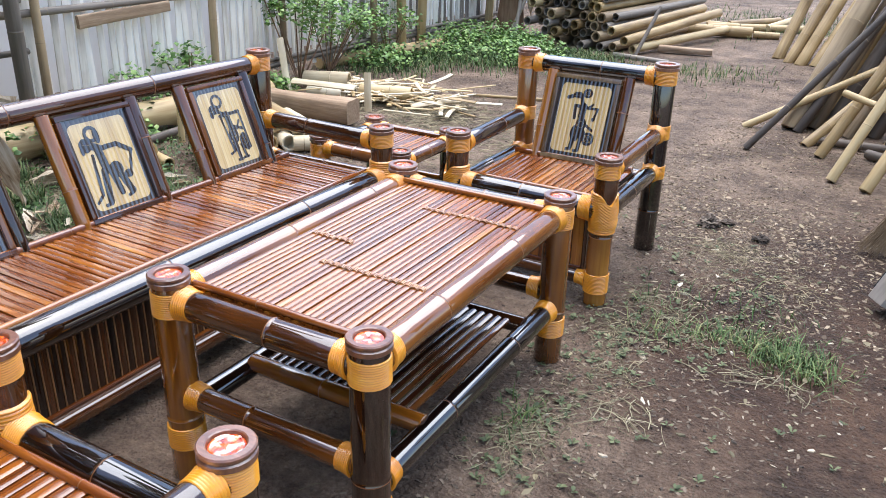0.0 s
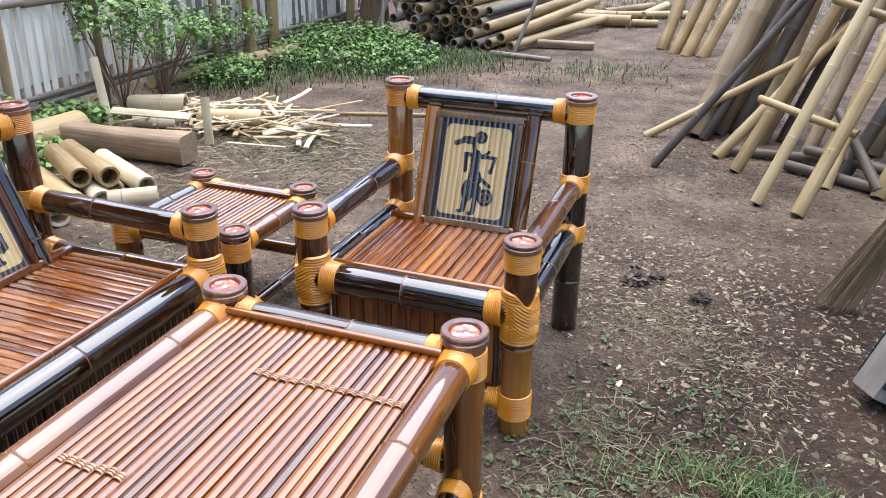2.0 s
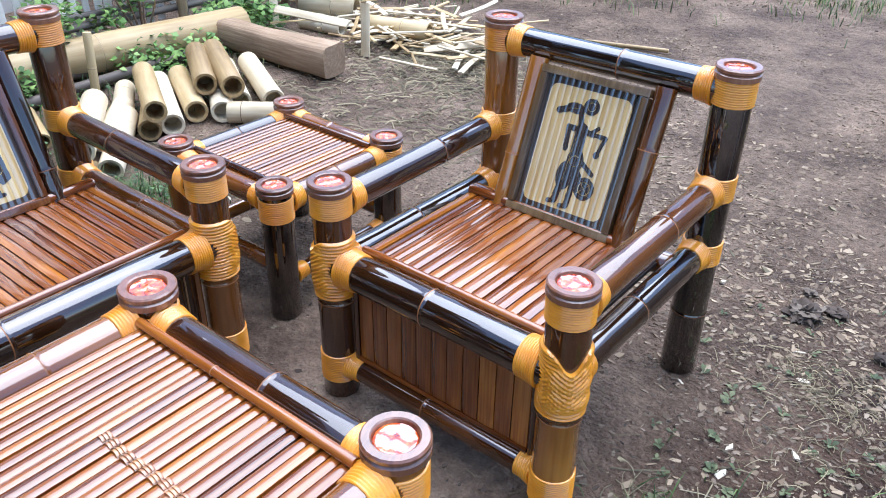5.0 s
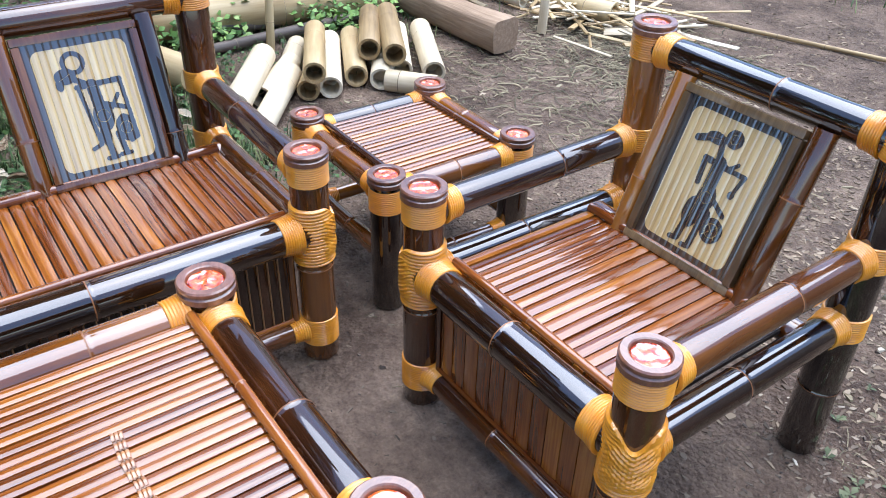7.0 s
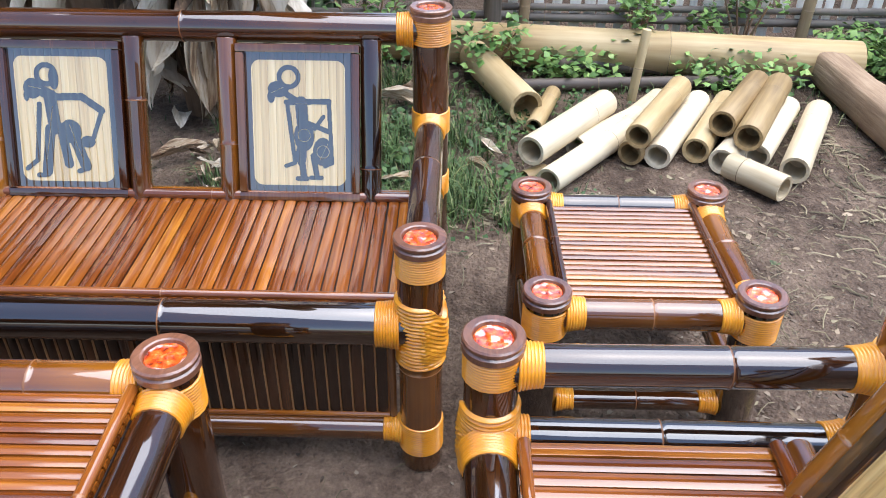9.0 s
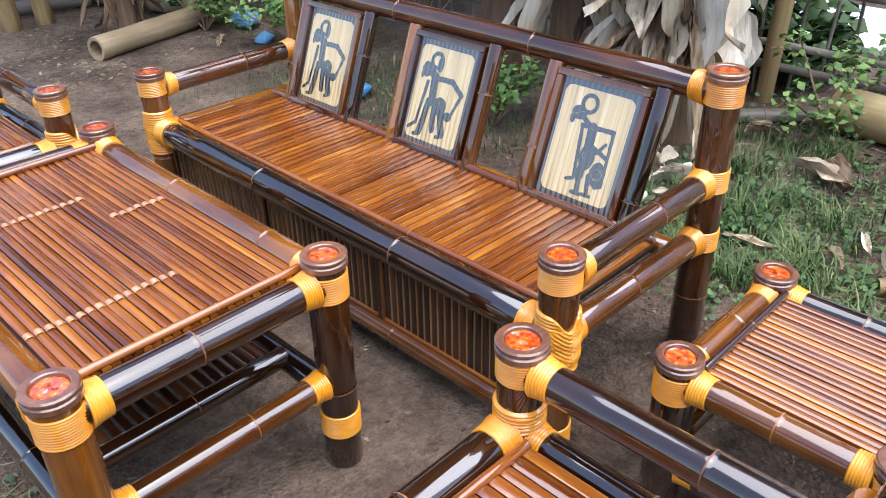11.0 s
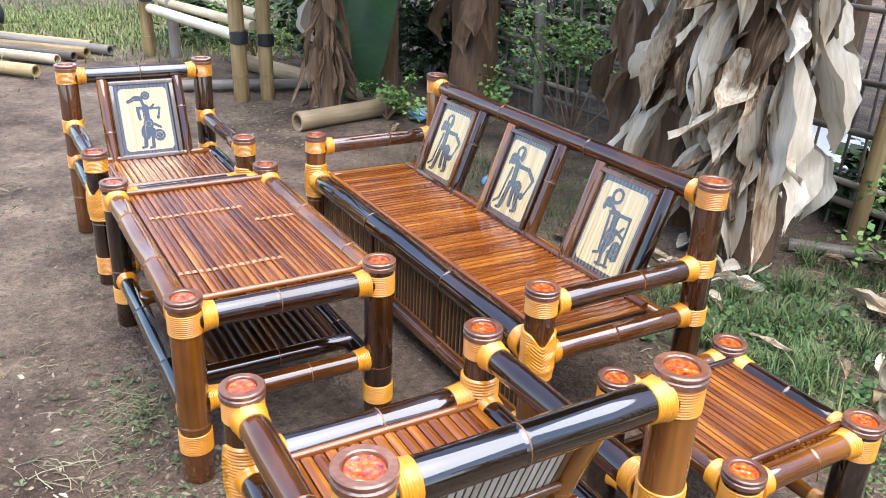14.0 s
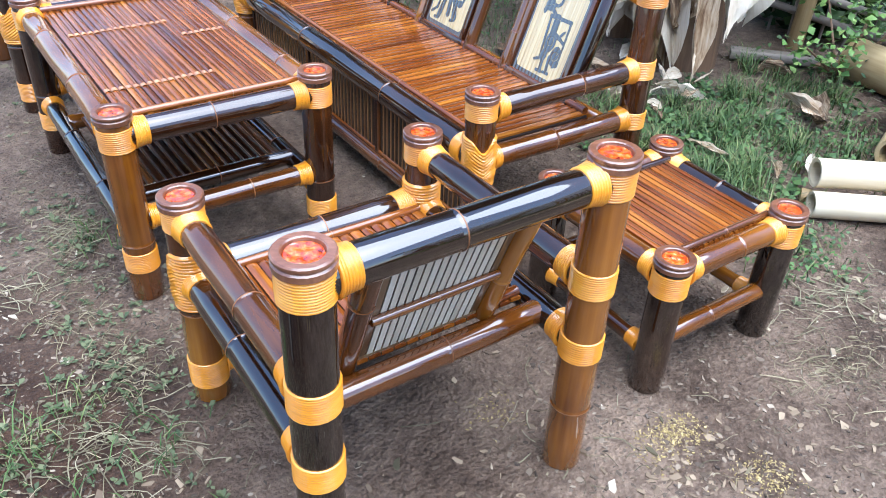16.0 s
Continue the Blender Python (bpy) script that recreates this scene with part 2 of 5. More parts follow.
def cross_lash_mesh(r, h):
    """A broad lashing, one wound skin: rings below and at the back, strands crossing in an X over the outer corner (local +x), and a notch at its top there."""
    key = ("x", r, h)
    if key in WRAPS:
        return WRAPS[key]
    seg, rows, pitch = 84, 80, .0088
    v, f = [], []
    for i in range(rows + 1):
        for k in range(seg):
            a = 2 * math.pi * k / seg
            d = a if a < math.pi else a - 2 * math.pi
            top = h / 2 - .040 * math.exp(-(d / .55) ** 2)
            z = -h / 2 + (top + h / 2) * i / rows
            ring = abs(math.sin(math.pi * z / pitch))
            one = abs(math.sin(math.pi * (z * .80 - .62 * d * r) / pitch))
            two = abs(math.sin(math.pi * (z * .80 + .62 * d * r) / pitch))
            band = max(0, 1 - abs(z + .006) / (h * .36))
            over = max(one + (.25 if math.sin(z * 150) > 0 else 0), two)
            w = min(1, max(0, (1.25 - abs(d)) * 4)) * min(1, band * 4)
            lift = (1 - w) * ring + w * (over * 1.25 + .35)
            edge = 0 if i in (0, rows) else 1
            R = r * .97 if not edge else r + .0002 + .0056 * lift
            v.append((R * math.cos(a), R * math.sin(a), z))
    for i in range(rows):
        for k in range(seg):
            j = (k + 1) % seg
            f.append((i * seg + k, i * seg + j, (i + 1) * seg + j, (i + 1) * seg + k))
    WRAPS[key] = mesh_of("rattan_cross_lash", v, f, RATTAN, angle=80)
    return WRAPS[key]


def slat_mesh(name, w, length, th, mat, crown=0.0025, jitter=0.0):
    """A split-bamboo strip along z: rounded top (+y), flat underside."""
    prof = [(-w / 2, -th / 2), (-w / 2, th / 2 - crown), (-w / 4, th / 2 - crown * .25), (0, th / 2), (w / 4, th / 2 - crown * .25), (w / 2, th / 2 - crown), (w / 2, -th / 2)]
    zs = [0, length * .33, length * .66, length]
    v, f = [], []
    n = len(prof)
    for z in zs:
        jx = random.uniform(-jitter, jitter)
        for x, y in prof:
            v.append((x + jx, y, z))
    for s in range(len(zs) - 1):
        for k in range(n):
            j = (k + 1) % n
            f.append((s * n + k, s * n + j, (s + 1) * n + j, (s + 1) * n + k))
    f.append(tuple(range(n - 1, -1, -1)))
    f.append(tuple(range((len(zs) - 1) * n, len(zs) * n)))
    f = [tuple(reversed(q)) for q in f]
    return mesh_of(name, v, f, mat, angle=35)


def box_data(x0, x1, y0, y1, z0, z1):
    v = [(x, y, z) for z in (z0, z1) for y in (y0, y1) for x in (x0, x1)]
    return v, [(0, 2, 3, 1), (4, 5, 7, 6), (0, 1, 5, 4), (2, 6, 7, 3), (0, 4, 6, 2), (1, 3, 7, 5)]


def block_mesh(name, x0, x1, y0, y1, z0, z1, mat, bevel=0.003):
    bm = bmesh.new()
    v, f = box_data(x0, x1, y0, y1, z0, z1)
    vs = [bm.verts.new(p) for p in v]
    for q in f:
        bm.faces.new([vs[i] for i in q])
    bmesh.ops.bevel(bm, geom=list(bm.edges), offset=bevel, segments=2, affect='EDGES', profile=0.7)
    me = bpy.data.meshes.new(name)
    bm.to_mesh(me)
    bm.free()
    me.materials.append(mat)
    return smooth(me, 50)


def lay(a, b, up=(0, 0, 1)):
    """Matrix that lays local z from a to b with local y towards up."""
    a, b = Vector(a), Vector(b)
    z = (b - a).normalized()
    x = Vector(up).cross(z).normalized()
    y = z.cross(x)
    return Matrix.Translation(a) @ Matrix((x, y, z)).transposed().to_4x4()

# ---- furniture ----
POST_R = 0.047


def cap_meshes():
    R = POST_R + .005
    prof = [(R - .004, -.030), (R, -.027), (R, -.016), (R - .0035, -.013), (R - .0035, -.011), (R, -.008), (R, -.003), (R - .003, 0), (.037, 0), (.0345, -.002), (.0335, -.010)]
    v, f, _ = lathe_data(prof, 24, (True, False))
    cap = mesh_of("cap", v, f, CAPWOOD, angle=35)
    v, f, seg = [(0, 0, -.005)], [], 22
    rings = (.007, .014, .021, .027, .031, .0338)
    for i, r in enumerate(rings):
        for k in range(seg):
            a = 2 * math.pi * k / seg
            z = -.007 + .0035 * noise.noise((r * math.cos(a) * 70, r * math.sin(a) * 70, 3.1)) if i < 4 else (-.006 if i == 4 else -.010)
            v.append((r * math.cos(a), r * math.sin(a), z))
    f += [(0, 1 + k, 1 + (k + 1) % seg) for k in range(seg)]
    for i in range(len(rings) - 1):
        for k in range(seg):
            j = (k + 1) % seg
            f.append((1 + i * seg + k, 1 + (i + 1) * seg + k, 1 + (i + 1) * seg + j, 1 + i * seg + j))
    return cap, mesh_of("medallion", v, f, MEDAL, angle=70)


CAP, MEDALLION = cap_meshes()


def add_post(thing, x, y, h, bands, nodes, mat=None, crosses=(), spin=0.0, alt=()):
    """A corner post with its turned cap, medallion and rattan bands (z0, z1)."""
    me = bamboo("post", h - .024, POST_R, [n / (h - .024) for n in nodes], mat or LACQ, NODE, r2=POST_R - .001, seg=22, alt=alt, alt_mat=LACQ_AMBER if alt else None)
    post = put("post", me, thing, pose(x, y, 0, 0, 0, math.degrees(spin)))
    put("cap", CAP, post, pose(0, 0, h, 0, 0, random.uniform(0, 360)))
    put("medallion", MEDALLION, post, pose(0, 0, h, 0, 0, random.uniform(0, 360)), "carved red-amber lacquered medallion")
    for z0, z1 in bands:
        put("rattan_wrap", wrap_mesh(POST_R, z1 - z0), post, pose(0, 0, (z0 + z1) / 2, 0, 0, random.uniform(0, 360)), "orange rattan wrap")
    for z0, z1 in crosses:
        put("rattan_cross_lash", cross_lash_mesh(POST_R, z1 - z0), post, pose(0, 0, (z0 + z1) / 2, 0, 0, math.degrees(math.atan2(y, x) - spin)), "crossed orange rattan lashing")
    return post


def add_rail(thing, name, a, b, r, nodes, mat=None, wraps=(0.042, 0.042), gap=POST_R, flare=.006):
    """A bamboo rail between two post axes; its ends are bound with rattan collars outside the posts."""
    L = (Vector(b) - Vector(a)).length
    me = bamboo(name, L, r, nodes, mat or LACQ, NODE, seg=18)
    rail = put(name, me, thing, aim(a, b, random.uniform(0, 6.28)))
    if wraps[0]:
        put("rattan_collar", wrap_mesh(r, wraps[0], flare), rail, pose(0, 0, gap - .006 + wraps[0] / 2), "orange rattan collar")
    if wraps[1]:
        put("rattan_collar", wrap_mesh(r, wraps[1], flare), rail, pose(0, 0, L - gap + .006 - wraps[1] / 2, 180), "orange rattan collar")
    return rail


def rib(x):
    """Height of the ribbed picture surface."""
    return .0017 * abs(math.sin(math.pi * x / .0185)) ** .7


def inside_figure(kind, x, z):
    """Plain silhouettes: discs, rings and bars."""
    def disc(cx, cz, rx, rz):
        return ((x - cx) / rx) ** 2 + ((z - cz) / rz) ** 2 < 1.05

    def ring(cx, cz, ro, ri):
        d = (x - cx) ** 2 + (z - cz) ** 2
        return ri * ri < d < ro * ro

    def bar(x0, z0, x1, z1, w):
        dx, dz = x1 - x0, z1 - z0
        t = max(0, min(1, ((x - x0) * dx + (z - z0) * dz) / (dx * dx + dz * dz)))
        return (x - x0 - t * dx) ** 2 + (z - z0 - t * dz) ** 2 < (w * 1.08 + .0006 if w > .002 else w) ** 2
    if kind == 0:      # the armchairs
        s = (disc(.011, .303, .021, .020) or disc(-.030, .291, .026, .013) or bar(-.045, .288, -.074, .277, .007) or bar(-.012, .285, -.004, .250, .006)
             or bar(-.035, .244, .034, .240, .006) or bar(.034, .240, .069, .239, .0045) or bar(.069, .239, .058, .196, .004) or disc(.057, .194, .008, .009) or bar(.030, .244, .044, .257, .004)
             or bar(-.035, .244, -.030, .190, .006) or bar(.002, .245, .002, .190, .014) or disc(.006, .165, .023, .030) or bar(.012, .175, .060, .145, .005)
             or disc(-.012, .124, .022, .036) or disc(.050, .106, .027, .028) or disc(.020, .120, .016, .026) or bar(-.014, .12, -.022, .058, .008) or bar(.018, .12, .014, .054, .007)
             or bar(-.022, .054, -.038, .051, .005) or bar(.014, .050, -.002, .047, .005))
        lines = ring(.050, .106, .017, .0150) or bar(.033, .090, .066, .122, .0006) or bar(.034, .122, .066, .090, .0006) or ring(.011, .303, .011, .0095) or bar(-.05, .286, -.02, .292, .0005) or bar(-.006, .23, -.016, .10, .0007) or ring(.006, .165, .014, .0125)
        return s and not lines
    if kind == 1:      # curl over the head, long robe
        s = (ring(-.023, .300, .029, .0175) or disc(-.049, .271, .025, .019) or disc(-.067, .252, .009, .014) or bar(-.034, .262, .002, .240, .006) or bar(-.030, .240, .074, .243, .0055)
             or bar(.074, .243, .080, .092, .0042) or bar(-.028, .240, -.012, .095, .0042) or bar(-.012, .092, -.034, .084, .004) or bar(.006, .240, .009, .190, .013) or disc(.012, .158, .024, .036)
             or bar(.038, .176, .060, .206, .004) or bar(.022, .190, .072, .170, .005) or disc(.058, .120, .024, .034) or disc(.004, .112, .013, .028) or bar(.004, .11, .009, .060, .007)
             or bar(.034, .11, .042, .060, .006) or bar(-.006, .053, .018, .053, .0045) or bar(.028, .056, .053, .056, .0045) or bar(.080, .092, .062, .084, .0035))
        lines = ring(.058, .120, .016, .0145) or ring(.012, .160, .016, .0145) or bar(-.066, .262, -.036, .276, .0006) or bar(.05, .10, .07, .14, .0006) or bar(-.006, .236, .02, .236, .0006)
        return s and not lines
    s = (ring(-.036, .297, .029, .0165) or disc(-.018, .288, .012, .026) or disc(-.072, .263, .022, .024) or disc(-.088, .246, .007, .014) or bar(-.060, .262, -.026, .246, .012) or bar(-.030, .243, .047, .245, .0075)
         or bar(.047, .245, .095, .212, .0075) or bar(.095, .212, .070, .146, .0045) or bar(-.030, .240, -.024, .168, .014) or bar(-.058, .225, -.074, .088, .005) or bar(-.074, .088, -.102, .066, .0045)
         or bar(-.036, .165, -.052, .060, .011) or bar(-.010, .170, .004, .080, .010) or disc(.014, .160, .026, .028) or bar(.020, .150, .046, .075, .012) or disc(.055, .135, .018, .014)
         or bar(-.052, .052, -.074, .050, .005) or bar(.046, .068, .028, .062, .005))
    return s and not (bar(-.026, .22, -.05, .09, .0006) or bar(.012, .175, .04, .09, .0006) or bar(-.08, .268, -.05, .262, .0006))


FIGURES = {}


def figure_mesh(kind):
    if kind not in FIGURES:
        v, f, c = [], [], .00115
        for i in range(-94, 94):
            for k in range(36, 294):
                if inside_figure(kind, (i + .5) * c, (k + .5) * c):
                    n = len(v)
                    for a, b in ((0, 0), (1, 0), (1, 1), (0, 1)):
                        x = (i + a) * c
                        v.append((x, -.0070 - rib(x), (k + b) * c))
                    f.append((n, n + 1, n + 2, n + 3))
        me = mesh_of("figure", v, f, FIGURE)
        bm = bmesh.new()
        bm.from_mesh(me)
        bmesh.ops.remove_doubles(bm, verts=bm.verts, dist=1e-5)
        bm.to_mesh(me)
        bm.free()
        FIGURES[kind] = me
    return FIGURES[kind]


PIC_SLATS, BACK_SLATS = [], []


def picture_slats():
    """Narrow split-bamboo slats side by side, 26 cm wide in all, 36 cm long; the panel's own coordinates in each."""
    if not PIC_SLATS:
        p = .0185
        for k in range(-7, 7):
            x0 = k * p
            v, f = [], []
            xs = [x0 + .0002 + (p - .0004) * u for u in (0, .2, .4, .6, .8, 1)]
            for z in (.012, .364):
                for x in xs:
                    v.append((x, -.006 - rib(x), z))
                v += [(xs[-1], .002, z), (xs[0], .002, z)]
            n = len(xs) + 2
            f += [(j, (j + 1) % n, n + (j + 1) % n, n + j) for j in range(n)] + [tuple(range(n - 1, -1, -1)), tuple(range(n, 2 * n))]
            PIC_SLATS.append(mesh_of("picture_slat", v, f, PICTURE, angle=60))
            BACK_SLATS.append(mesh_of("back_slat", [(x0 + p / 2 + (x - x0 - p / 2) * .78, .0045 if abs(y + .002) > .0045 else .011, z) for x, y, z in v], [tuple(reversed(q)) for q in f], BACKSLAT, angle=60))
    return PIC_SLATS, BACK_SLATS


def add_back_panel(thing, x, kind, y0, y1, z0, z1):
    """Two leaning bamboo stiles with a framed, painted slat panel between them."""
    slope = math.degrees(math.atan2(y1 - y0, z1 - z0))
    L = math.hypot(y1 - y0, z1 - z0)
    for s, n in ((-1, .36), (1, .22 if kind == 1 else .62)):
        put("stile", bamboo("stile", L + .01, .026, [n], LACQ if s > 0 else LACQ_AMBER, NODE, seg=16), thing, pose(x + s * .176, y0, z0 - .01, -slope))
    panel = put("back_panel", block_mesh("back_panel", -.137, .137, .0015, .005, .008, .366, UNDER, .0008), thing, pose(x, y0 - .004, z0, -slope))
    fronts, backs = picture_slats()
    for me in fronts:
        put("picture_slat", me, panel)
    for me in backs:
        put("back_slat", me, panel)
    for nm, (a, b, c, d) in (("frame_bottom", (-.15, .15, -.002, .018)), ("frame_top", (-.15, .15, .358, .378)), ("frame_side", (-.15, -.130, .0185, .3575)), ("frame_side", (.130, .15, .0185, .3575))):
        put(nm, block_mesh(nm, a, b, -.018, .012, c, d, SLAT_DARK if kind else FRAMEWOOD, .005), panel)
    put("back_brace", bamboo("back_brace", .30, .011, [.5], LACQ_AMBER, NODE, seg=10), panel, aim((-.15, .018, .17), (.15, .018, .17)))
    put("figure", figure_mesh(kind), panel, None, "black painted silhouette of plain shapes")


RIB = slat_mesh("front_rib", .0036, .196, .0115, RIBWOOD, .0015)


def bamboo_seat(name, W, D, m, label, category, group, panels, pitch, bays, xs_nodes, strip_w=.044):
    """An armchair or a bench: four posts, rails, slat seat, boarded front and leaning picture backs. It faces -y."""
    t = root(name, m, label, category, group)
    hx, hy = W / 2, D / 2
    fb, bb = ((.518, .580), (.050, .130)), ((.756, .818), (.520, .582), (.342, .402))
    for s in (-1, 1):
        add_post(t, s * hx, -hy, .602, fb, (.285,), LACQ, ((.300, .462),), 0 if s < 0 else math.pi / 2, (0,) if s > 0 and W < 1 else ())
        add_post(t, s * hx, hy, .845, bb, (.19,), LACQ_BLACK if s > 0 and W < 1 else LACQ, (), 0, (0, 1) if s < 0 else ())
        add_rail(t, "arm_rail", (s * hx, -hy, .538), (s * hx, hy, .545), .036, (.58,))
        add_rail(t, "seat_side_rail", (s * hx, -hy, .375), (s * hx, hy, .372), .036, (.45,), LACQ_BLACK if W < 1 else LACQ_AMBER, (0.03, .042))
    add_rail(t, "seat_front_rail", (-hx, -hy, .386), (hx, -hy, .386), .045, xs_nodes, LACQ_BLACK, (.05, .05), POST_R, .006)
    add_rail(t, "front_bottom_rail", (-hx, -hy, .093), (hx, -hy, .093), .028, [n * .97 for n in xs_nodes], None)
    add_rail(t, "back_top_rail", (-hx, hy, .786), (hx, hy, .786), .038, [1 - n * .93 for n in xs_nodes], LACQ_BLACK if W < 1 else LACQ)
    add_rail(t, "seat_back_rail", (-hx + .02, .197, .374), (hx - .02, .197, .374), .031, [n * .9 for n in xs_nodes], LACQ_AMBER, (0, 0))
    # seat
    y0, y1 = -hy + .045, .165
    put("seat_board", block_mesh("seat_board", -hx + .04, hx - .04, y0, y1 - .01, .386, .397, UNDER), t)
    n = round((W - .085) / pitch)
    pitch = (W - .085) / n
    kinds = [slat_mesh("slat", pitch - .0036, y1 - y0, .010, SLAT, .0027, .0006) for _ in range(5)]
    for i in range(n):
        x = -W / 2 + .0425 + pitch * (i + .5)
        z = .404 + random.uniform(-.0012, .0012)
        put("slat", kinds[i % 5], t, lay((x, y0, z), (x + random.uniform(-.001, .001), y1, z), (random.uniform(-.05, .05), 0, 1)))
    put("front_trim", bamboo("front_trim", W - .09, .011, xs_nodes, SLAT, NODE, seg=10), t, aim((-hx + .045, y0 + .012, .411), (hx - .045, y0 + .012, .411)))
    put("back_trim", bamboo("back_trim", W - .09, .014, xs_nodes, SLAT, NODE, seg=10), t, aim((-hx + .045, .148, .414), (hx - .045, .148, .414)))
    # boarded front
    x0, x1, zb, zt = -hx + POST_R + .006, hx - POST_R - .006, .118, .348
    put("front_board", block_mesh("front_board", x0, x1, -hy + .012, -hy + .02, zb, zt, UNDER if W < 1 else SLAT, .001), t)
    bay = (x1 - x0) / bays
    for b in range(bays):
        k = round((bay - .034) / strip_w)
        w = (bay - .034) / k
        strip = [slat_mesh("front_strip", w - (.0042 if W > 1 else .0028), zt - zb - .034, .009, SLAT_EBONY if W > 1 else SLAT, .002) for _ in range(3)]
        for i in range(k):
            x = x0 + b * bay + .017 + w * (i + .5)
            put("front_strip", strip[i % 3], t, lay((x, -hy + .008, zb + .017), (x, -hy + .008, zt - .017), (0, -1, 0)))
            if W > 1 and i:
                put("front_rib", RIB, t, lay((x - w / 2, -hy + .0075, zb + .017), (x - w / 2, -hy + .0075, zt - .017), (0, -1, 0)))
        for x in (x0 + b * bay + .008, x0 + (b + 1) * bay - .008):
            put("front_frame", slat_mesh("front_frame", .015, zt - zb, .014, SLAT_DARK, .004), t, lay((x, -hy + .006, zb), (x, -hy + .006, zt), (0, -1, 0)))
        for z in (zb + .008, zt - .008):
            put("front_frame", slat_mesh("front_frame", .015, bay - .033, .014, SLAT, .004), t, lay((x0 + b * bay + .0165, -hy + .006, z), (x0 + (b + 1) * bay - .0165, -hy + .006, z), (0, -1, 0)))
    for x, kind in panels:
        add_back_panel(t, x, kind, .152, .290, .405, .768)
    return t


bamboo_seat("armchair", .638, .656, pose(.607, 2.258, 0), "dark lacquered bamboo armchair with painted back panel and orange rattan lashings", "armchair", "bamboo armchairs", [(0, 0)], .030, 1, (.47,))
bamboo_seat("armchair", .640, .672, pose(.640, -.408, 0, 0, 0, 180.6), "dark lacquered bamboo armchair beside the coffee table on bare earth", "armchair", "bamboo armchairs", [(0, 0)], .030, 1, (.52,))
bamboo_seat("bamboo_sofa", 1.80, .644, pose(-.322, .9, 0, 0, 0, 90), "long lacquered bamboo bench sofa with three painted back panels", "sofa", "", [(-.58, 2), (0, 2), (.58, 1)], .0285, 3, (.36, .71), .026)


def coffee_table():
    W, L = .592, 1.072
    t = root("coffee_table", pose(.648, .891, 0, 0, 0, .5), "rectangular lacquered bamboo coffee table with slatted top and lower shelf", "table")
    hx, hy = W / 2, L / 2
    for sx in (-1, 1):
        for sy in (-1, 1):
            add_post(t, sx * hx, sy * hy, .600, ((.490, .556), (.100, .165)), (.19 if sx * sy > 0 else .235,), LACQ_AMBER if sx * sy > 0 else LACQ)
        add_rail(t, "top_long_rail", (sx * hx, -hy, .532), (sx * hx, hy, .532), .039, (.27, .66) if sx > 0 else (.42, .8), LACQ_AMBER)
        add_rail(t, "low_long_rail", (sx * hx, -hy, .200), (sx * hx, hy, .200), .033, (.33, .7), LACQ_BLACK)
    for sy in (-1, 1):
        add_rail(t, "top_short_rail", (-hx, sy * hy, .526), (hx, sy * hy, .526), .038, (.55,), LACQ)
        add_rail(t, "low_short_rail", (-hx, sy * hy, .258), (hx, sy * hy, .258), .032, (.4,))
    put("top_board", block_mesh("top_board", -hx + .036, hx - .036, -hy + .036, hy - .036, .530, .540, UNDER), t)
    n = 25
    p = (W - .076) / n
    kinds = [slat_mesh("slat", p - .0026, L - .074, .011, SLAT, .0028, .0005) for _ in range(5)]
    for i in range(n):
        x = -hx + .038 + p * (i + .5)
        z = .5475 + random.uniform(-.0014, .0014)
        put("slat", kinds[i % 5], t, lay((x, -hy + .037, z), (x + random.uniform(-.001, .001), hy - .037, z), (random.gauss(0, .04), 0, 1)))
    for sy in (-1, 1):
        put("end_trim", bamboo("end_trim", W - .07, .010, (.4,), SLAT, NODE, seg=10), t, aim((-hx + .035, sy * (hy - .046), .559), (hx - .035, sy * (hy - .046), .559)))
    # rattan stitches across the slats
    for x0, x1, y in ((9, 25, .30), (8, 24, -.20), (1, 8, -.05)):
        for i in range(x0, x1):
            x = -hx + .038 + p * (i + .5)
            put("rattan_stitch", STITCH, t, pose(x, y + random.uniform(-.003, .003), .5535, 0, 0, random.uniform(-6, 6)))
    # lower shelf
    for y in (-.285, .335):
        put("shelf_end_rail", bamboo("shelf_end_rail", W - .02, .028, (.45,), LACQ_AMBER if y < 0 else LACQ, NODE, seg=14), t, aim((-hx + .01, y, .216), (hx - .01, y, .216)))
    sl = slat_mesh("shelf_slat", .022, .60, .010, SLAT_DARK, .003)
    for i in range(17):
        x = -hx + .062 + i * .0292
        put("shelf_slat", sl, t, lay((x, -.275, .232), (x, .325, .232)))
    return t


def stitch_mesh():
    v, f = [], []
    for k in range(3):
        y0 = (k - 1) * .006
        n = len(v)
        for x in (-.0085, -.004, .004, .0085):
            z = .0020 if abs(x) < .005 else -.0015
            for q in range(5):
                a = 2 * math.pi * q / 5
                v.append((x, y0 + .003 * math.cos(a), z + .002 * math.sin(a)))
        for s in range(3):
            for q in range(5):
                q2 = (q + 1) % 5
                f.append((n + s * 5 + q, n + s * 5 + q2, n + (s + 1) * 5 + q2, n + (s + 1) * 5 + q))
    return mesh_of("rattan_stitch", v, f, STITCHMAT, angle=70)


STITCHMAT = grain_material("amber_rattan_stitch", [(0.2, (0.22, 0.075, 0.018)), (0.8, (0.44, 0.19, 0.06))], 0.35, 0.7, 0.12)
STITCH = stitch_mesh()
coffee_table()


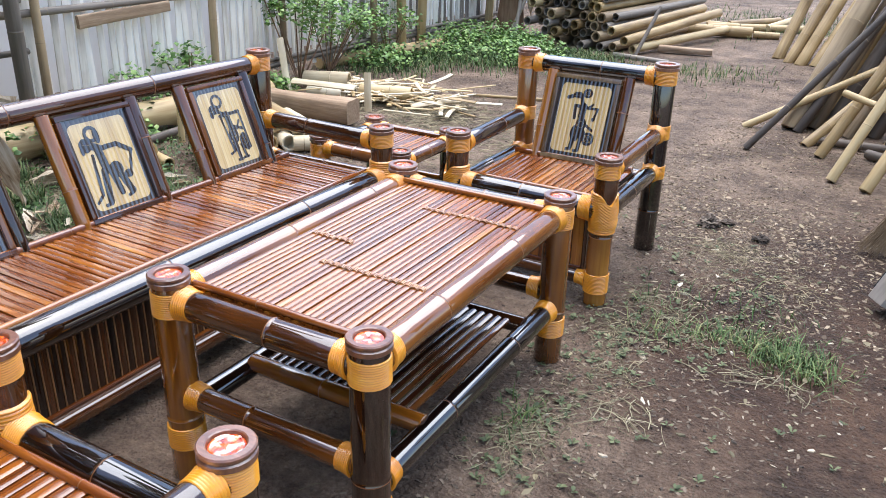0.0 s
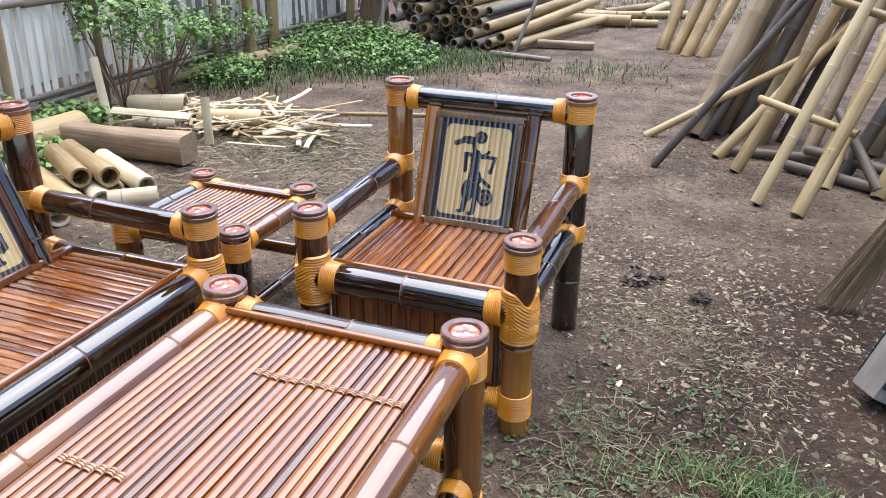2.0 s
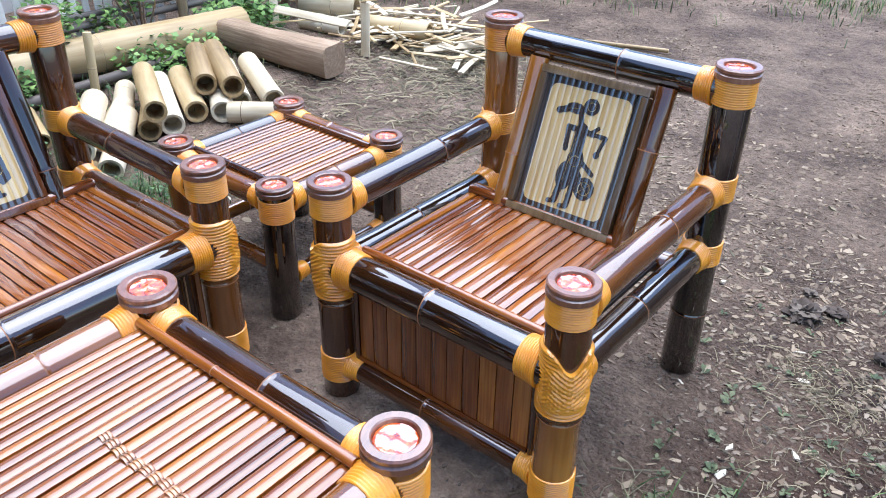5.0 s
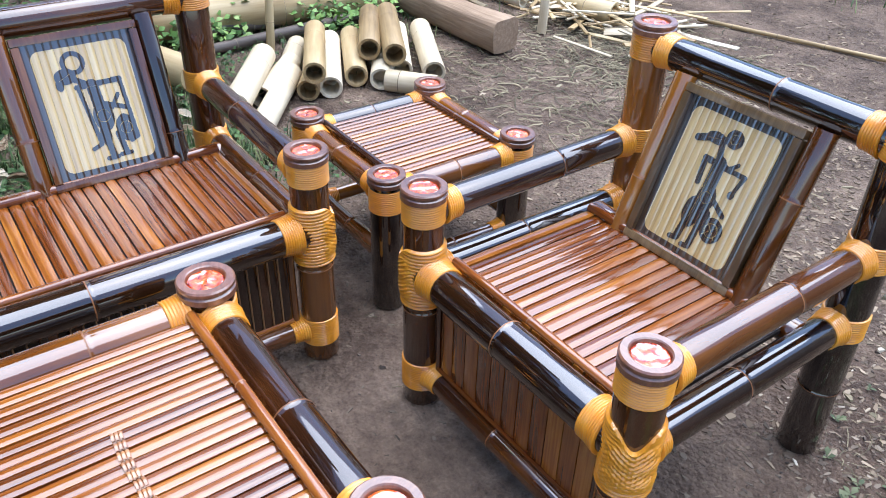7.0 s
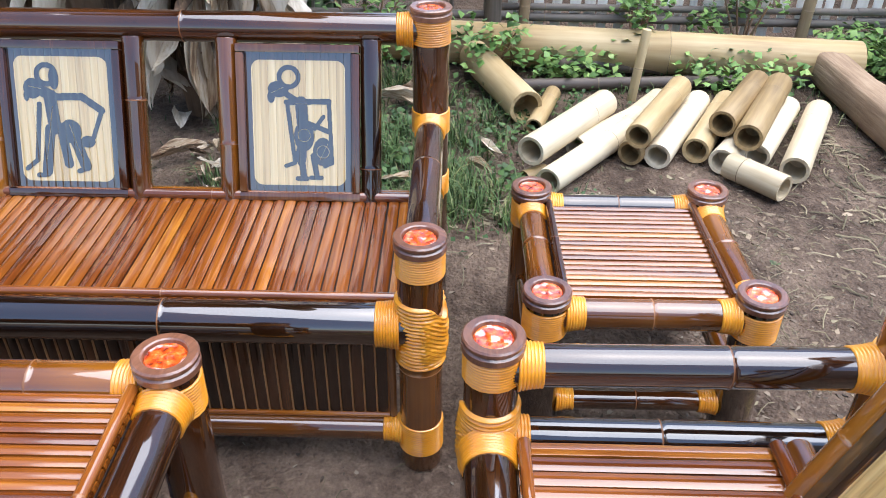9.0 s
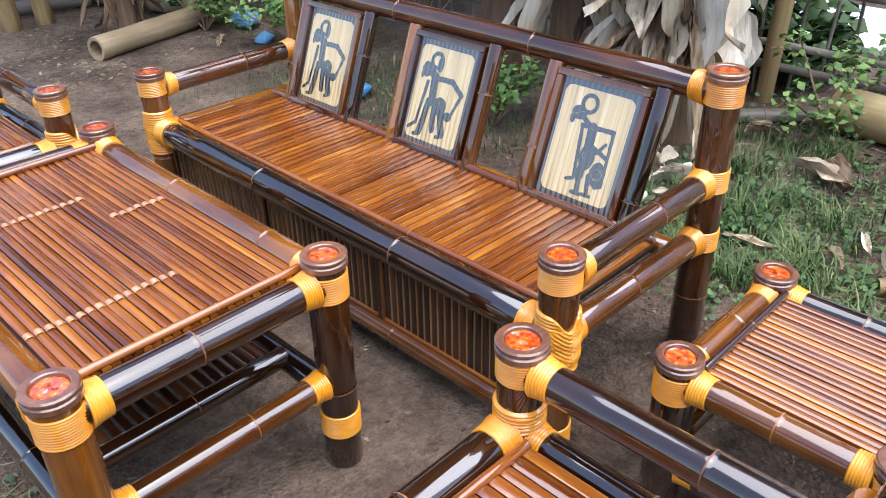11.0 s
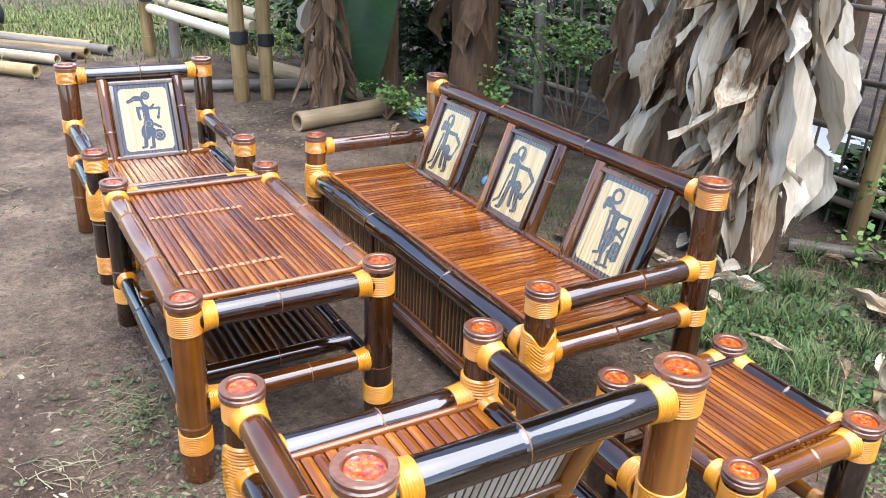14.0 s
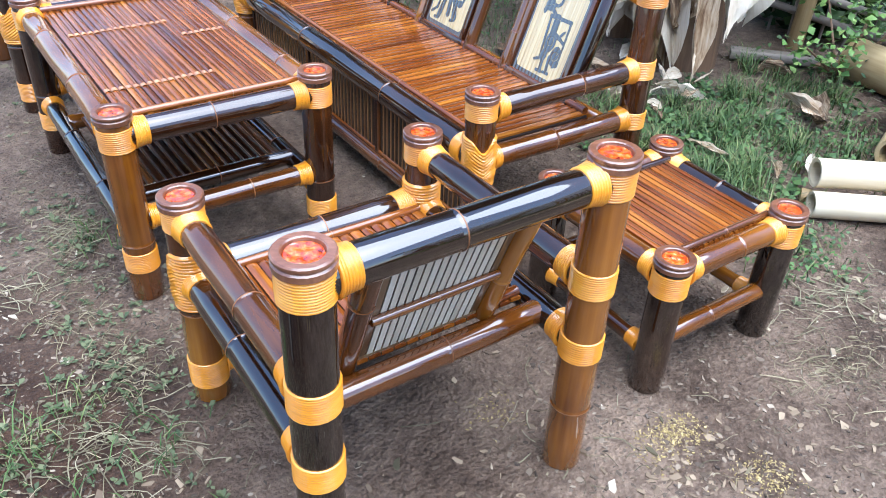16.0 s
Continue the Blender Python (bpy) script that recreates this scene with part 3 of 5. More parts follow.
def side_table():
    W = .449
    t = root("side_table", pose(-.304, 2.287, 0), "small square lacquered bamboo corner table with slatted top", "table")
    h = W / 2
    for sx in (-1, 1):
        for sy in (-1, 1):
            add_post(t, sx * h, sy * h, .425, ((.318, .386),), (), LACQ_AMBER if sx < 0 and sy < 0 else LACQ_BLACK)
        add_rail(t, "top_rail", (sx * h, -h, .362), (sx * h, h, .362), .034, (.5,), LACQ if sx > 0 else None)
        add_rail(t, "low_rail", (sx * h, -h, .115), (sx * h, h, .115), .023, (.5,), LACQ_AMBER if sx < 0 else None)
    for sy in (-1, 1):
        add_rail(t, "top_rail", (-h, sy * h, .366), (h, sy * h, .366), .033, (.45,), LACQ_AMBER)
        add_rail(t, "low_rail", (-h, sy * h, .155), (h, sy * h, .155), .026, (.55,), LACQ_AMBER, (0, 0))
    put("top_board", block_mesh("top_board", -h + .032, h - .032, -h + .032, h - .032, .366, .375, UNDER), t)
    n = 19
    p = (W - .066) / n
    kinds = [slat_mesh("slat", p - .0032, W - .066, .010, SLAT, .0027, .0006) for _ in range(4)]
    for i in range(n):
        x = -h + .033 + p * (i + .5)
        z = .3815 + random.uniform(-.001, .001)
        put("slat", kinds[i % 4], t, lay((x, -h + .033, z), (x, h - .033, z)))
    for sy in (-1, 1):
        put("edge_trim", bamboo("edge_trim", W - .06, .010, (.45,), SLAT_DARK, NODE, seg=10), t, aim((-h + .03, sy * (h - .043), .392), (h - .03, sy * (h - .043), .392)))
    return t


side_table()

# ---- ground ----
def ground_material():
    m, nt, b = material("bare_earth")
    tc = nt.nodes.new("ShaderNodeTexCoord")
    v = tc.outputs["Object"]
    big, mid, fine, grit = tex(nt, v, 0.55, 4), tex(nt, v, 3.0, 5), tex(nt, v, 26, 6, 0.65), tex(nt, v, 140, 4, 0.7)
    grit2, edge_noise = tex(nt, v, 420, 3, 0.7), tex(nt, v, 0.9, 6, 0.6)
    f = mathn(nt, 'ADD', mathn(nt, 'ADD', mathn(nt, 'MULTIPLY', big, .20), mathn(nt, 'MULTIPLY', mid, .34)), mathn(nt, 'ADD', mathn(nt, 'MULTIPLY', fine, .25), mathn(nt, 'ADD', mathn(nt, 'MULTIPLY', grit, .14), mathn(nt, 'MULTIPLY', grit2, .07))))
    f = mathn(nt, 'ADD', mathn(nt, 'MULTIPLY', mathn(nt, 'SUBTRACT', f, .5), 3.7), .5)
    col = ramp(nt, f, [(0.08, (0.042, 0.026, 0.017)), (0.32, (0.110, 0.072, 0.049)), (0.55, (0.196, 0.136, 0.096)), (0.74, (0.282, 0.202, 0.144)), (0.95, (0.42, 0.305, 0.205))])
    # darker, redder soil around (2.15, 2.35) with a ragged edge
    sep = nt.nodes.new("ShaderNodeSeparateXYZ")
    nt.links.new(v, sep.inputs[0])
    dx = mathn(nt, 'MULTIPLY', mathn(nt, 'SUBTRACT', sep.outputs[0], 2.15), 1.0)
    dy = mathn(nt, 'MULTIPLY', mathn(nt, 'SUBTRACT', sep.outputs[1], 2.35), .75)
    r = mathn(nt, 'POWER', mathn(nt, 'ADD', mathn(nt, 'MULTIPLY', dx, dx), mathn(nt, 'MULTIPLY', dy, dy)), .5)
    dark_patch = nd(nt, "ShaderNodeMapRange")
    dark_patch.inputs[1].default_value, dark_patch.inputs[2].default_value, dark_patch.inputs[3].default_value, dark_patch.inputs[4].default_value = .8, 1.5, 1.0, 0.0
    nt.links.new(mathn(nt, 'ADD', r, mathn(nt, 'MULTIPLY', mathn(nt, 'SUBTRACT', edge_noise, .5), 1.4)), dark_patch.inputs[0])
    soil = nt.nodes.new("ShaderNodeMix")
    soil.data_type, soil.blend_type = 'RGBA', 'MULTIPLY'
    nt.links.new(dark_patch.outputs[0], soil.inputs[0])
    nt.links.new(col, soil.inputs[6])
    soil.inputs[7].default_value = (0.36, 0.275, 0.23, 1)
    col = soil.outputs[2]
    nt.links.new(col, b.inputs["Base Color"])
    nt.links.new(mathn(nt, 'ADD', mathn(nt, 'MULTIPLY', mid, .3), .62), b.inputs["Roughness"])
    b.inputs["Specular IOR Level"].default_value = 0.3
    crumbs = nd(nt, "ShaderNodeTexVoronoi", Scale=75.0)
    nt.links.new(v, crumbs.inputs["Vector"])
    lumps = mathn(nt, 'ADD', mathn(nt, 'MULTIPLY', fine, .5), mathn(nt, 'SUBTRACT', mathn(nt, 'MULTIPLY', grit, .3), mathn(nt, 'MULTIPLY', crumbs.outputs["Distance"], .3)))
    bump(nt, b, lumps, 1.0, 0.05)
    return m


def ground_height(x, y):
    d = math.hypot(x - .4, y - 1.2)
    k = min(1, max(0, (d - 1.6) / 2))
    h = .010 * noise.noise((x * 2.3, y * 2.3, 0)) + .05 * noise.noise((x * .5, y * .5, 4)) * k
    return h * (.25 + .75 * k) - .002


def ground():
    near = [i * .08 for i in range(-62, 63)]
    far = [6, 7, 8.5, 10, 13, 18, 26, 40, 70, 120, 220, 400]
    ax = [-q for q in reversed(far)] + near + far
    xs = [a for a in ax]
    ys = [a + 1.5 for a in ax]
    v = [(x, y, ground_height(x, y) if max(abs(x), abs(y)) < 60 else 0) for y in ys for x in xs]
    n = len(xs)
    f = [(j * n + i, j * n + i + 1, (j + 1) * n + i + 1, (j + 1) * n + i) for j in range(len(ys) - 1) for i in range(n - 1)]
    tagged(put("ground", mesh_of("ground", v, f, ground_material(), angle=180)), "bare trodden grey-brown earth of the yard", "ground", kind="structure")


ground()

# ---- yard materials ----
RAW = grain_material("raw_tan_bamboo", [(0.25, (0.19, 0.12, 0.05)), (0.5, (0.41, 0.285, 0.13)), (0.75, (0.58, 0.455, 0.25))], 0.5, 0, 0.1, (50, 50, 3), (6, 6, 2), 0.45, 0.35, 0.2)
RAW_NODE = grain_material("raw_bamboo_node", [(0.2, (0.10, 0.07, 0.04)), (0.8, (0.33, 0.25, 0.14))], 0.7)
PALE = grain_material("peeled_pale_bamboo", [(0.2, (0.38, 0.29, 0.17)), (0.5, (0.62, 0.52, 0.35)), (0.8, (0.78, 0.71, 0.55))], 0.55, 0, 0.1, (50, 50, 3), (7, 7, 3), 0.45, 0.35, 0.2)
GREY = grain_material("weathered_grey_bamboo", [(0.2, (0.09, 0.075, 0.06)), (0.5, (0.20, 0.17, 0.14)), (0.8, (0.36, 0.31, 0.25))], 0.65, 0, 0.1, (50, 50, 3), (6, 6, 2), 0.5, 0.35, 0.3)
DARKPOLE = grain_material("dark_aged_pole", [(0.2, (0.035, 0.026, 0.02)), (0.5, (0.095, 0.073, 0.057)), (0.8, (0.20, 0.155, 0.115))], 0.6, 0, 0.1, (50, 50, 3), (6, 6, 2), 0.5, 0.3, 0.3)
AGED = grain_material("aged_tan_bamboo", [(0.2, (0.08, 0.052, 0.028)), (0.5, (0.215, 0.15, 0.085)), (0.8, (0.42, 0.31, 0.18))], 0.55, 0, 0.1, (50, 50, 3), (6, 6, 2), 0.45, 0.4, 0.3)
FENCE = grain_material("bleached_fence_slat", [(0.2, (0.48, 0.43, 0.35)), (0.5, (0.80, 0.76, 0.68)), (0.8, (0.90, 0.87, 0.81))], 0.75, 0, 0.1, (60, 60, 4), (8, 8, 3), 0.45, 0.35, 0.4)
TIMBER = grain_material("rough_brown_timber", [(0.2, (0.12, 0.075, 0.045)), (0.5, (0.29, 0.195, 0.12)), (0.8, (0.48, 0.355, 0.24))], 0.8, 0, 0.1, (60, 60, 4), (8, 8, 4), 0.5, 0.1, 0.8, 0.006)
BARK = grain_material("brown_banana_stem", [(0.2, (0.055, 0.03, 0.017)), (0.5, (0.20, 0.115, 0.062)), (0.8, (0.38, 0.26, 0.165))], 0.75, 0, 0.1, (40, 40, 3), (9, 9, 3), 0.5, 0.2, 0.8, 0.008)
DRYLEAF = grain_material("dry_banana_leaf", [(0.24, (0.06, 0.034, 0.018)), (0.36, (0.20, 0.12, 0.065)), (0.45, (0.43, 0.31, 0.19)), (0.58, (0.61, 0.51, 0.37)), (0.85, (0.78, 0.71, 0.60))], 0.75, 0, 0.1, (60, 60, 4), (12, 12, 6), 0.6, 0.5, 1.0, 0.006)
CONCRETE = grain_material("grey_weathered_plank", [(0.2, (0.14, 0.12, 0.10)), (0.8, (0.36, 0.32, 0.28))], 0.8, 0, 0.1, (30, 30, 6), (8, 8, 5), 0.5, 0.1, 0.5)
TEAL = grain_material("dark_teal_paint", [(0.2, (0.008, 0.014, 0.016)), (0.8, (0.024, 0.034, 0.036))], 0.75, spec=0.15)
BLACK = grain_material("black_rubber", [(0.2, (0.008, 0.008, 0.008)), (0.8, (0.03, 0.03, 0.03))], 0.6)
YELLOW = grain_material("yellow_cord", [(0.2, (0.5, 0.36, 0.02)), (0.8, (0.7, 0.52, 0.05))], 0.5)
BROOM = grain_material("dry_palm_rib", [(0.2, (0.10, 0.065, 0.035)), (0.8, (0.30, 0.21, 0.12))], 0.7)
BLUEBAG = grain_material("blue_plastic", [(0.2, (0.05, 0.22, 0.45)), (0.8, (0.25, 0.5, 0.7))], 0.3)
WALLMAT = grain_material("pale_plaster", [(0.2, (0.6, 0.6, 0.59)), (0.8, (0.8, 0.8, 0.79))], 0.85, 0, 0.1, (3, 3, 3), (1, 1, 1), 0.5, 0.0)
STEEL = grain_material("grey_steel", [(0.2, (0.2, 0.2, 0.2)), (0.8, (0.35, 0.35, 0.36))], 0.4)


def island_material(name, stops, rough=0.7):
    """Colour that changes from piece to piece and softly across each."""
    m, nt, b = material(name)
    g = nt.nodes.new("ShaderNodeNewGeometry")
    tc = nt.nodes.new("ShaderNodeTexCoord")
    f = mathn(nt, 'ADD', mathn(nt, 'MULTIPLY', g.outputs["Random Per Island"], .75), mathn(nt, 'MULTIPLY', tex(nt, tc.outputs["Object"], 9, 3), .3))
    nt.links.new(ramp(nt, f, stops), b.inputs["Base Color"])
    b.inputs["Roughness"].default_value = rough
    b.inputs["Specular IOR Level"].default_value = 0.3
    return m


GRASS = island_material("green_grass", [(0.1, (0.03, 0.058, 0.018)), (0.45, (0.058, 0.105, 0.03)), (0.75, (0.11, 0.165, 0.05)), (0.97, (0.30, 0.27, 0.12))], 0.6)
# Lighter copy of the grass: the far field's sunlight is in its colour.
MEADOW = island_material("sunlit_toned_grass", [(0.1, (0.07, 0.11, 0.03)), (0.5, (0.17, 0.22, 0.065)), (0.95, (0.36, 0.36, 0.15))], 0.6)
STRAW = island_material("dry_straw", [(0.1, (0.06, 0.052, 0.03)), (0.5, (0.14, 0.116, 0.068)), (0.9, (0.30, 0.25, 0.155))], 0.75)
LEAF = island_material("green_leaf", [(0.1, (0.05, 0.105, 0.03)), (0.45, (0.12, 0.23, 0.055)), (0.75, (0.21, 0.34, 0.09)), (0.95, (0.33, 0.43, 0.14))], 0.45)
CROWN = island_material("dark_tree_leaf", [(0.1, (0.015, 0.035, 0.012)), (0.5, (0.035, 0.075, 0.022)), (0.9, (0.07, 0.12, 0.035))], 0.5)
DULLWEED = island_material("dull_green_weed", [(0.1, (0.035, 0.05, 0.022)), (0.5, (0.075, 0.095, 0.042)), (0.95, (0.15, 0.16, 0.08))], 0.65)
DRYGRASS = island_material("pale_dry_grass", [(0.1, (0.10, 0.085, 0.05)), (0.5, (0.19, 0.165, 0.10)), (0.9, (0.33, 0.29, 0.19))], 0.7)
SAWDUST = island_material("yellow_sawdust", [(0.1, (0.20, 0.145, 0.055)), (0.6, (0.34, 0.26, 0.11)), (0.95, (0.50, 0.40, 0.20))], 0.85)
CLOVER = island_material("dark_clover", [(0.1, (0.022, 0.05, 0.016)), (0.5, (0.05, 0.10, 0.03)), (0.9, (0.10, 0.18, 0.05))], 0.5)
BONE = island_material("pale_scrap", [(0.1, (0.22, 0.17, 0.11)), (0.5, (0.42, 0.35, 0.25)), (0.95, (0.62, 0.56, 0.45))], 0.7)
CHIP = island_material("wood_chip", [(0.1, (0.06, 0.042, 0.028)), (0.45, (0.14, 0.10, 0.066)), (0.8, (0.25, 0.19, 0.125)), (0.97, (0.38, 0.30, 0.205)), (1.0, (0.56, 0.48, 0.36))], 0.8)
CRUMB = island_material("wood_crumb", [(0.1, (0.05, 0.036, 0.026)), (0.5, (0.12, 0.09, 0.064)), (0.85, (0.235, 0.185, 0.133)), (1.0, (0.38, 0.33, 0.25))], 0.8)
CLOD = island_material("earth_clod", [(0.1, (0.035, 0.026, 0.020)), (0.6, (0.085, 0.064, 0.050)), (0.95, (0.19, 0.155, 0.12))], 0.9)
BANANA = grain_material("green_banana_leaf", [(0.2, (0.008, 0.028, 0.009)), (0.5, (0.019, 0.060, 0.016)), (0.8, (0.042, 0.105, 0.03))], 0.5, 0, 0.1, (3, 3, 40), (4, 4, 4), 0.5, 0.2, 0.4, 0.004)


# ---- yard: fences and wall ----
def picket_fence():
    t = root("picket_fence", pose(-2.86, 0, 0), "tall bleached split-bamboo picket fence with gaps along the yard", "fence")
    kinds = [slat_mesh("fence_slat", w, h, .012, FENCE, .004, .006) for w, h in ((.050, 1.5), (.042, 1.42), (.056, 1.56), (.038, 1.36), (.046, 1.6), (.05, 1.3))]
    dark = [slat_mesh("fence_slat", w, h, .014, GREY, .005, .006) for w, h in ((.045, 1.5), (.04, 1.4))]
    y = 2.15
    while y < 9.2:
        gap = random.uniform(.062, .092) if y < 5 else random.uniform(.050, .072)
        me = random.choice(kinds if random.random() < (.95 if y < 5 else .5) else dark)
        put("fence_slat", me, t, lay((random.uniform(-.005, .005), y, .07 + random.uniform(-.05, .06)), (random.uniform(-.02, .02), y + random.uniform(-.05, .05), 1.5), (1, 0, 0)))
        y += gap
    for z, r in ((.155, .022), (.205, .018), (.78, .024), (1.3, .022)):
        for y0, y1 in ((2.0, 4.1), (3.9, 6.6), (6.4, 9.3)):
            put("fence_rail", bamboo("fence_rail", y1 - y0, r, (.15, .38, .62, .86), GREY, RAW_NODE, seg=10), t, aim((.032, y0, z), (.032, y1, z + random.uniform(-.03, .03))))
    for y, r in ((2.2, .028), (3.62, .03), (4.42, .028), (5.75, .035), (6.25, .05), (6.62, .05), (8.2, .05)):
        put("fence_post", bamboo("fence_post", 1.75, r, (.14, .36, .58, .8), RAW if y > 5.8 else AGED, RAW_NODE, seg=14), t, pose(.09, y, -.02, random.uniform(-2, 2), random.uniform(-2, 2)))


def lattice_fence():
    t = root("lattice_fence", pose(-2.84, 0, 0), "open weathered bamboo lattice fence of thin sticks and rails", "fence")
    kinds = [bamboo("lattice_stick", h, .009, (.2, .45, .7), GREY, RAW_NODE, seg=7) for h in (1.5, 1.62, 1.4)]
    y = -5.0
    while y < 2.1:
        put("lattice_stick", random.choice(kinds), t, pose(random.uniform(-.02, .02), y, 0, random.uniform(-4, 4), random.uniform(-3, 3), random.uniform(0, 360)))
        y += random.uniform(.10, .2)
    for z in (.15, .30, .57, .84, 1.2):
        for y0, y1 in ((-5.1, -2.4), (-2.6, .2), (0, 2.15)):
            put("lattice_rail", bamboo("lattice_rail", y1 - y0, random.uniform(.016, .024), (.2, .5, .75), GREY, RAW_NODE, seg=9), t, aim((.03, y0, z + random.uniform(-.03, .03)), (.03, y1, z + random.uniform(-.03, .03))))
    for y in (-4.6, -3.2, -1.95, -.6, 1.04, 2.05):
        put("lattice_post", bamboo("lattice_post", 1.9, .045, (.16, .38, .6, .8), GREY if y != 1.04 else RAW, RAW_NODE, seg=14), t, pose(.085, y, -.02, random.uniform(-3, 3), 2, random.uniform(0, 90)))


picket_fence()
lattice_fence()
# East wall: unseen, added to shade the ground on the right.
tagged(put("wall_east", block_mesh("wall_east", 3.3, 3.42, 3.4, 10, -.05, 2.5, GREY, .01)), "unseen weathered board wall added behind the leaning poles to shade the ground", "wall", kind="structure")
tagged(put("wall_west", block_mesh("wall_west", -4.1, -3.9, 1.75, 12, -.05, 2.8, WALLMAT, .01)), "pale plastered outbuilding wall beyond the fence", "wall", kind="structure")


tagged(put("pavement", block_mesh("pavement", -4.9, -3.9, -.9, 1.6, -.03, .03, WALLMAT, .01)), "pale concrete strip beyond the lattice fence", "pavement", kind="structure")


# ---- yard: logs, poles and timber ----
def log(name, a, b, r, mat, label, category, group="", nodes=(.2, .45, .7), r2=None, seg=16, hollow=0.0, bow=0.0):
    L = (Vector(b) - Vector(a)).length
    ob = put(name, bamboo(name, L, r, nodes, mat, RAW_NODE, r2, seg, bow, hollow), None, aim(a, b, random.uniform(0, 6.28)))
    return tagged(ob, label, category, group)


log("trunk_log", (-2.62, 1.45, .10), (-2.37, 3.75, .10), .105, RAW, "long thick tan log lying along the fence foot", "log", "", (.3, .62), .1)
log("bamboo_pole", (-2.44, 2.35, .05), (-2.43, 3.5, .05), .042, DARKPOLE, "dark grey bamboo pole lying beside the log", "pole", "", (.3, .7))
log("bamboo_pole", (-2.2, 2.15, .03), (-2.34, 3.62, .03), .028, DARKPOLE, "thin dark pole lying in the weeds", "pole", "", (.25, .6))
log("wooden_stake", (-2.14, 2.66, -.03), (-2.16, 2.69, .31), .021, RAW, "short upright tan stake beside the logs", "stake", "", (.5,))
log("bamboo_log", (-2.95, 5.1, .06), (-2.6, 6.75, .06), .062, RAW, "mossy tan bamboo log lying in the weeds", "log", "", (.3, .6, .85))

PIECES = [((-1.32, 2.137, .13), (-1.80, 2.477, .12), .056, 1), ((-1.243, 2.2, .05), (-1.70, 2.56, .05), .05, 1), ((-1.70, 2.53, .05), (-2.02, 2.751, .05), .048, 1),
          ((-1.427, 2.54, .145), (-1.936, 2.81, .14), .05, 0), ((-1.456, 2.63, .05), (-2.0, 2.92, .05), .052, 1), ((-1.50, 2.785, .055), (-2.0, 3.04, .05), .053, 0),
          ((-1.54, 2.878, .15), (-1.98, 3.146, .15), .053, 0), ((-1.42, 2.94, .15), (-1.955, 3.23, .15), .054, 0), ((-1.47, 3.01, .05), (-1.95, 3.29, .05), .05, 1),
          ((-1.351, 3.109, .055), (-1.90, 3.40, .055), .054, 1), ((-1.41, 2.86, .055), (-1.62, 3.0, .05), .052, 1), ((-1.22, 3.03, .05), (-1.40, 2.885, .05), .05, 1),
          ((-1.48, 2.53, .05), (-1.72, 2.70, .05), .05, 0), ((-1.84, 2.16, .075), (-2.42, 1.95, .09), .075, 0), ((-1.733, 2.186, .036), (-2.10, 2.30, .036), .036, 0),
          ((-1.52, 2.33, .05), (-1.82, 2.62, .05), .05, 1), ((-1.30, 2.12, .03), (-1.36, 2.2, .03), .03, 0)]
for a, b, r, pale in PIECES:
    log("bamboo_piece", a, b, r, PALE if pale else RAW, "short sawn length of pale hollow bamboo" if pale else "short sawn length of tan hollow bamboo", "bamboo", "sawn bamboo pieces", (.72,), None, 18, .74)


def rough_beam(name, a, b, w, h, mat, label, category):
    """A hewn timber along a to b: rounded corners, uneven faces, thinner and slightly bowed towards its far end."""
    L = (Vector(b) - Vector(a)).length
    n, m, v, f = 22, 20, [], []
    for i in range(n + 1):
        z = L * i / n
        u = z / L
        for k in range(m):
            c, q = math.cos(2 * math.pi * k / m), math.sin(2 * math.pi * k / m)
            x = math.copysign(abs(c) ** .5, c)
            y = math.copysign(abs(q) ** .5, q)
            d = (1 - .16 * u) * (1 + .10 * noise.noise((x * 1.5, y * 1.5, z * 4 + w * 9)) + .04 * noise.noise((x * 5, y * 5, z * 9)))
            v.append((x * w / 2 * d + .04 * w * math.sin(u * 3), y * h / 2 * d, z))
    for i in range(n):
        for k in range(m):
            j = (k + 1) % m
            f.append((i * m + k, i * m + j, (i + 1) * m + j, (i + 1) * m + k))
    f += [tuple(range(m - 1, -1, -1)), tuple(range(n * m, n * m + m))]
    return tagged(put(name, mesh_of(name, v, f, mat, angle=45), None, lay(a, b)), label, category)


rough_beam("timber_beam", (-1.50, 3.65, .085), (-2.52, 3.58, .095), .17, .17, TIMBER, "rough-hewn brown timber beam lying on the earth", "beam")
rough_beam("plank", (-.62, 8.16, .04), (-.06, 8.25, .04), .13, .07, TIMBER, "grey-brown plank lying before the bamboo stack", "plank")
rough_beam("plank", (-2.28, .98, .03), (-2.72, 1.5, .05), .09, .05, GREY, "weathered plank lying at the fence foot", "plank")
rough_beam("plank", (-2.79, 2.5, .70), (-2.79, 3.25, .74), .03, .085, TIMBER, "weathered grey plank nailed across the picket fence", "plank")

# stacked bamboo culms
STACK = [bamboo("bamboo_culm", L, r, (.12, .35, .6, .83), m, RAW_NODE, r * .9, 12, 0, .72) for L, r, m in ((2.6, .055, RAW), (2.3, .05, GREY), (2.8, .058, AGED), (2.4, .047, GREY), (2.5, .052, AGED))]
for row in range(7):
    for k in range(10 - row // 2):
        if random.random() < .06:
            continue
        x, z = -2.05 + k * .112 + (row % 2) * .056 + random.uniform(-.012, .012), .055 + row * .098
        y = 7.82 + random.uniform(-.14, .12) + row * .03
        ob = put("bamboo_culm", random.choice(STACK), None, aim((x, y, z), (x + .35 + random.uniform(-.06, .06), y + 2.3, z + random.uniform(-.01, .03)), random.uniform(0, 6)))
        tagged(ob, "cut hollow bamboo culm in a weathered stack", "bamboo", "stacked bamboo culms")
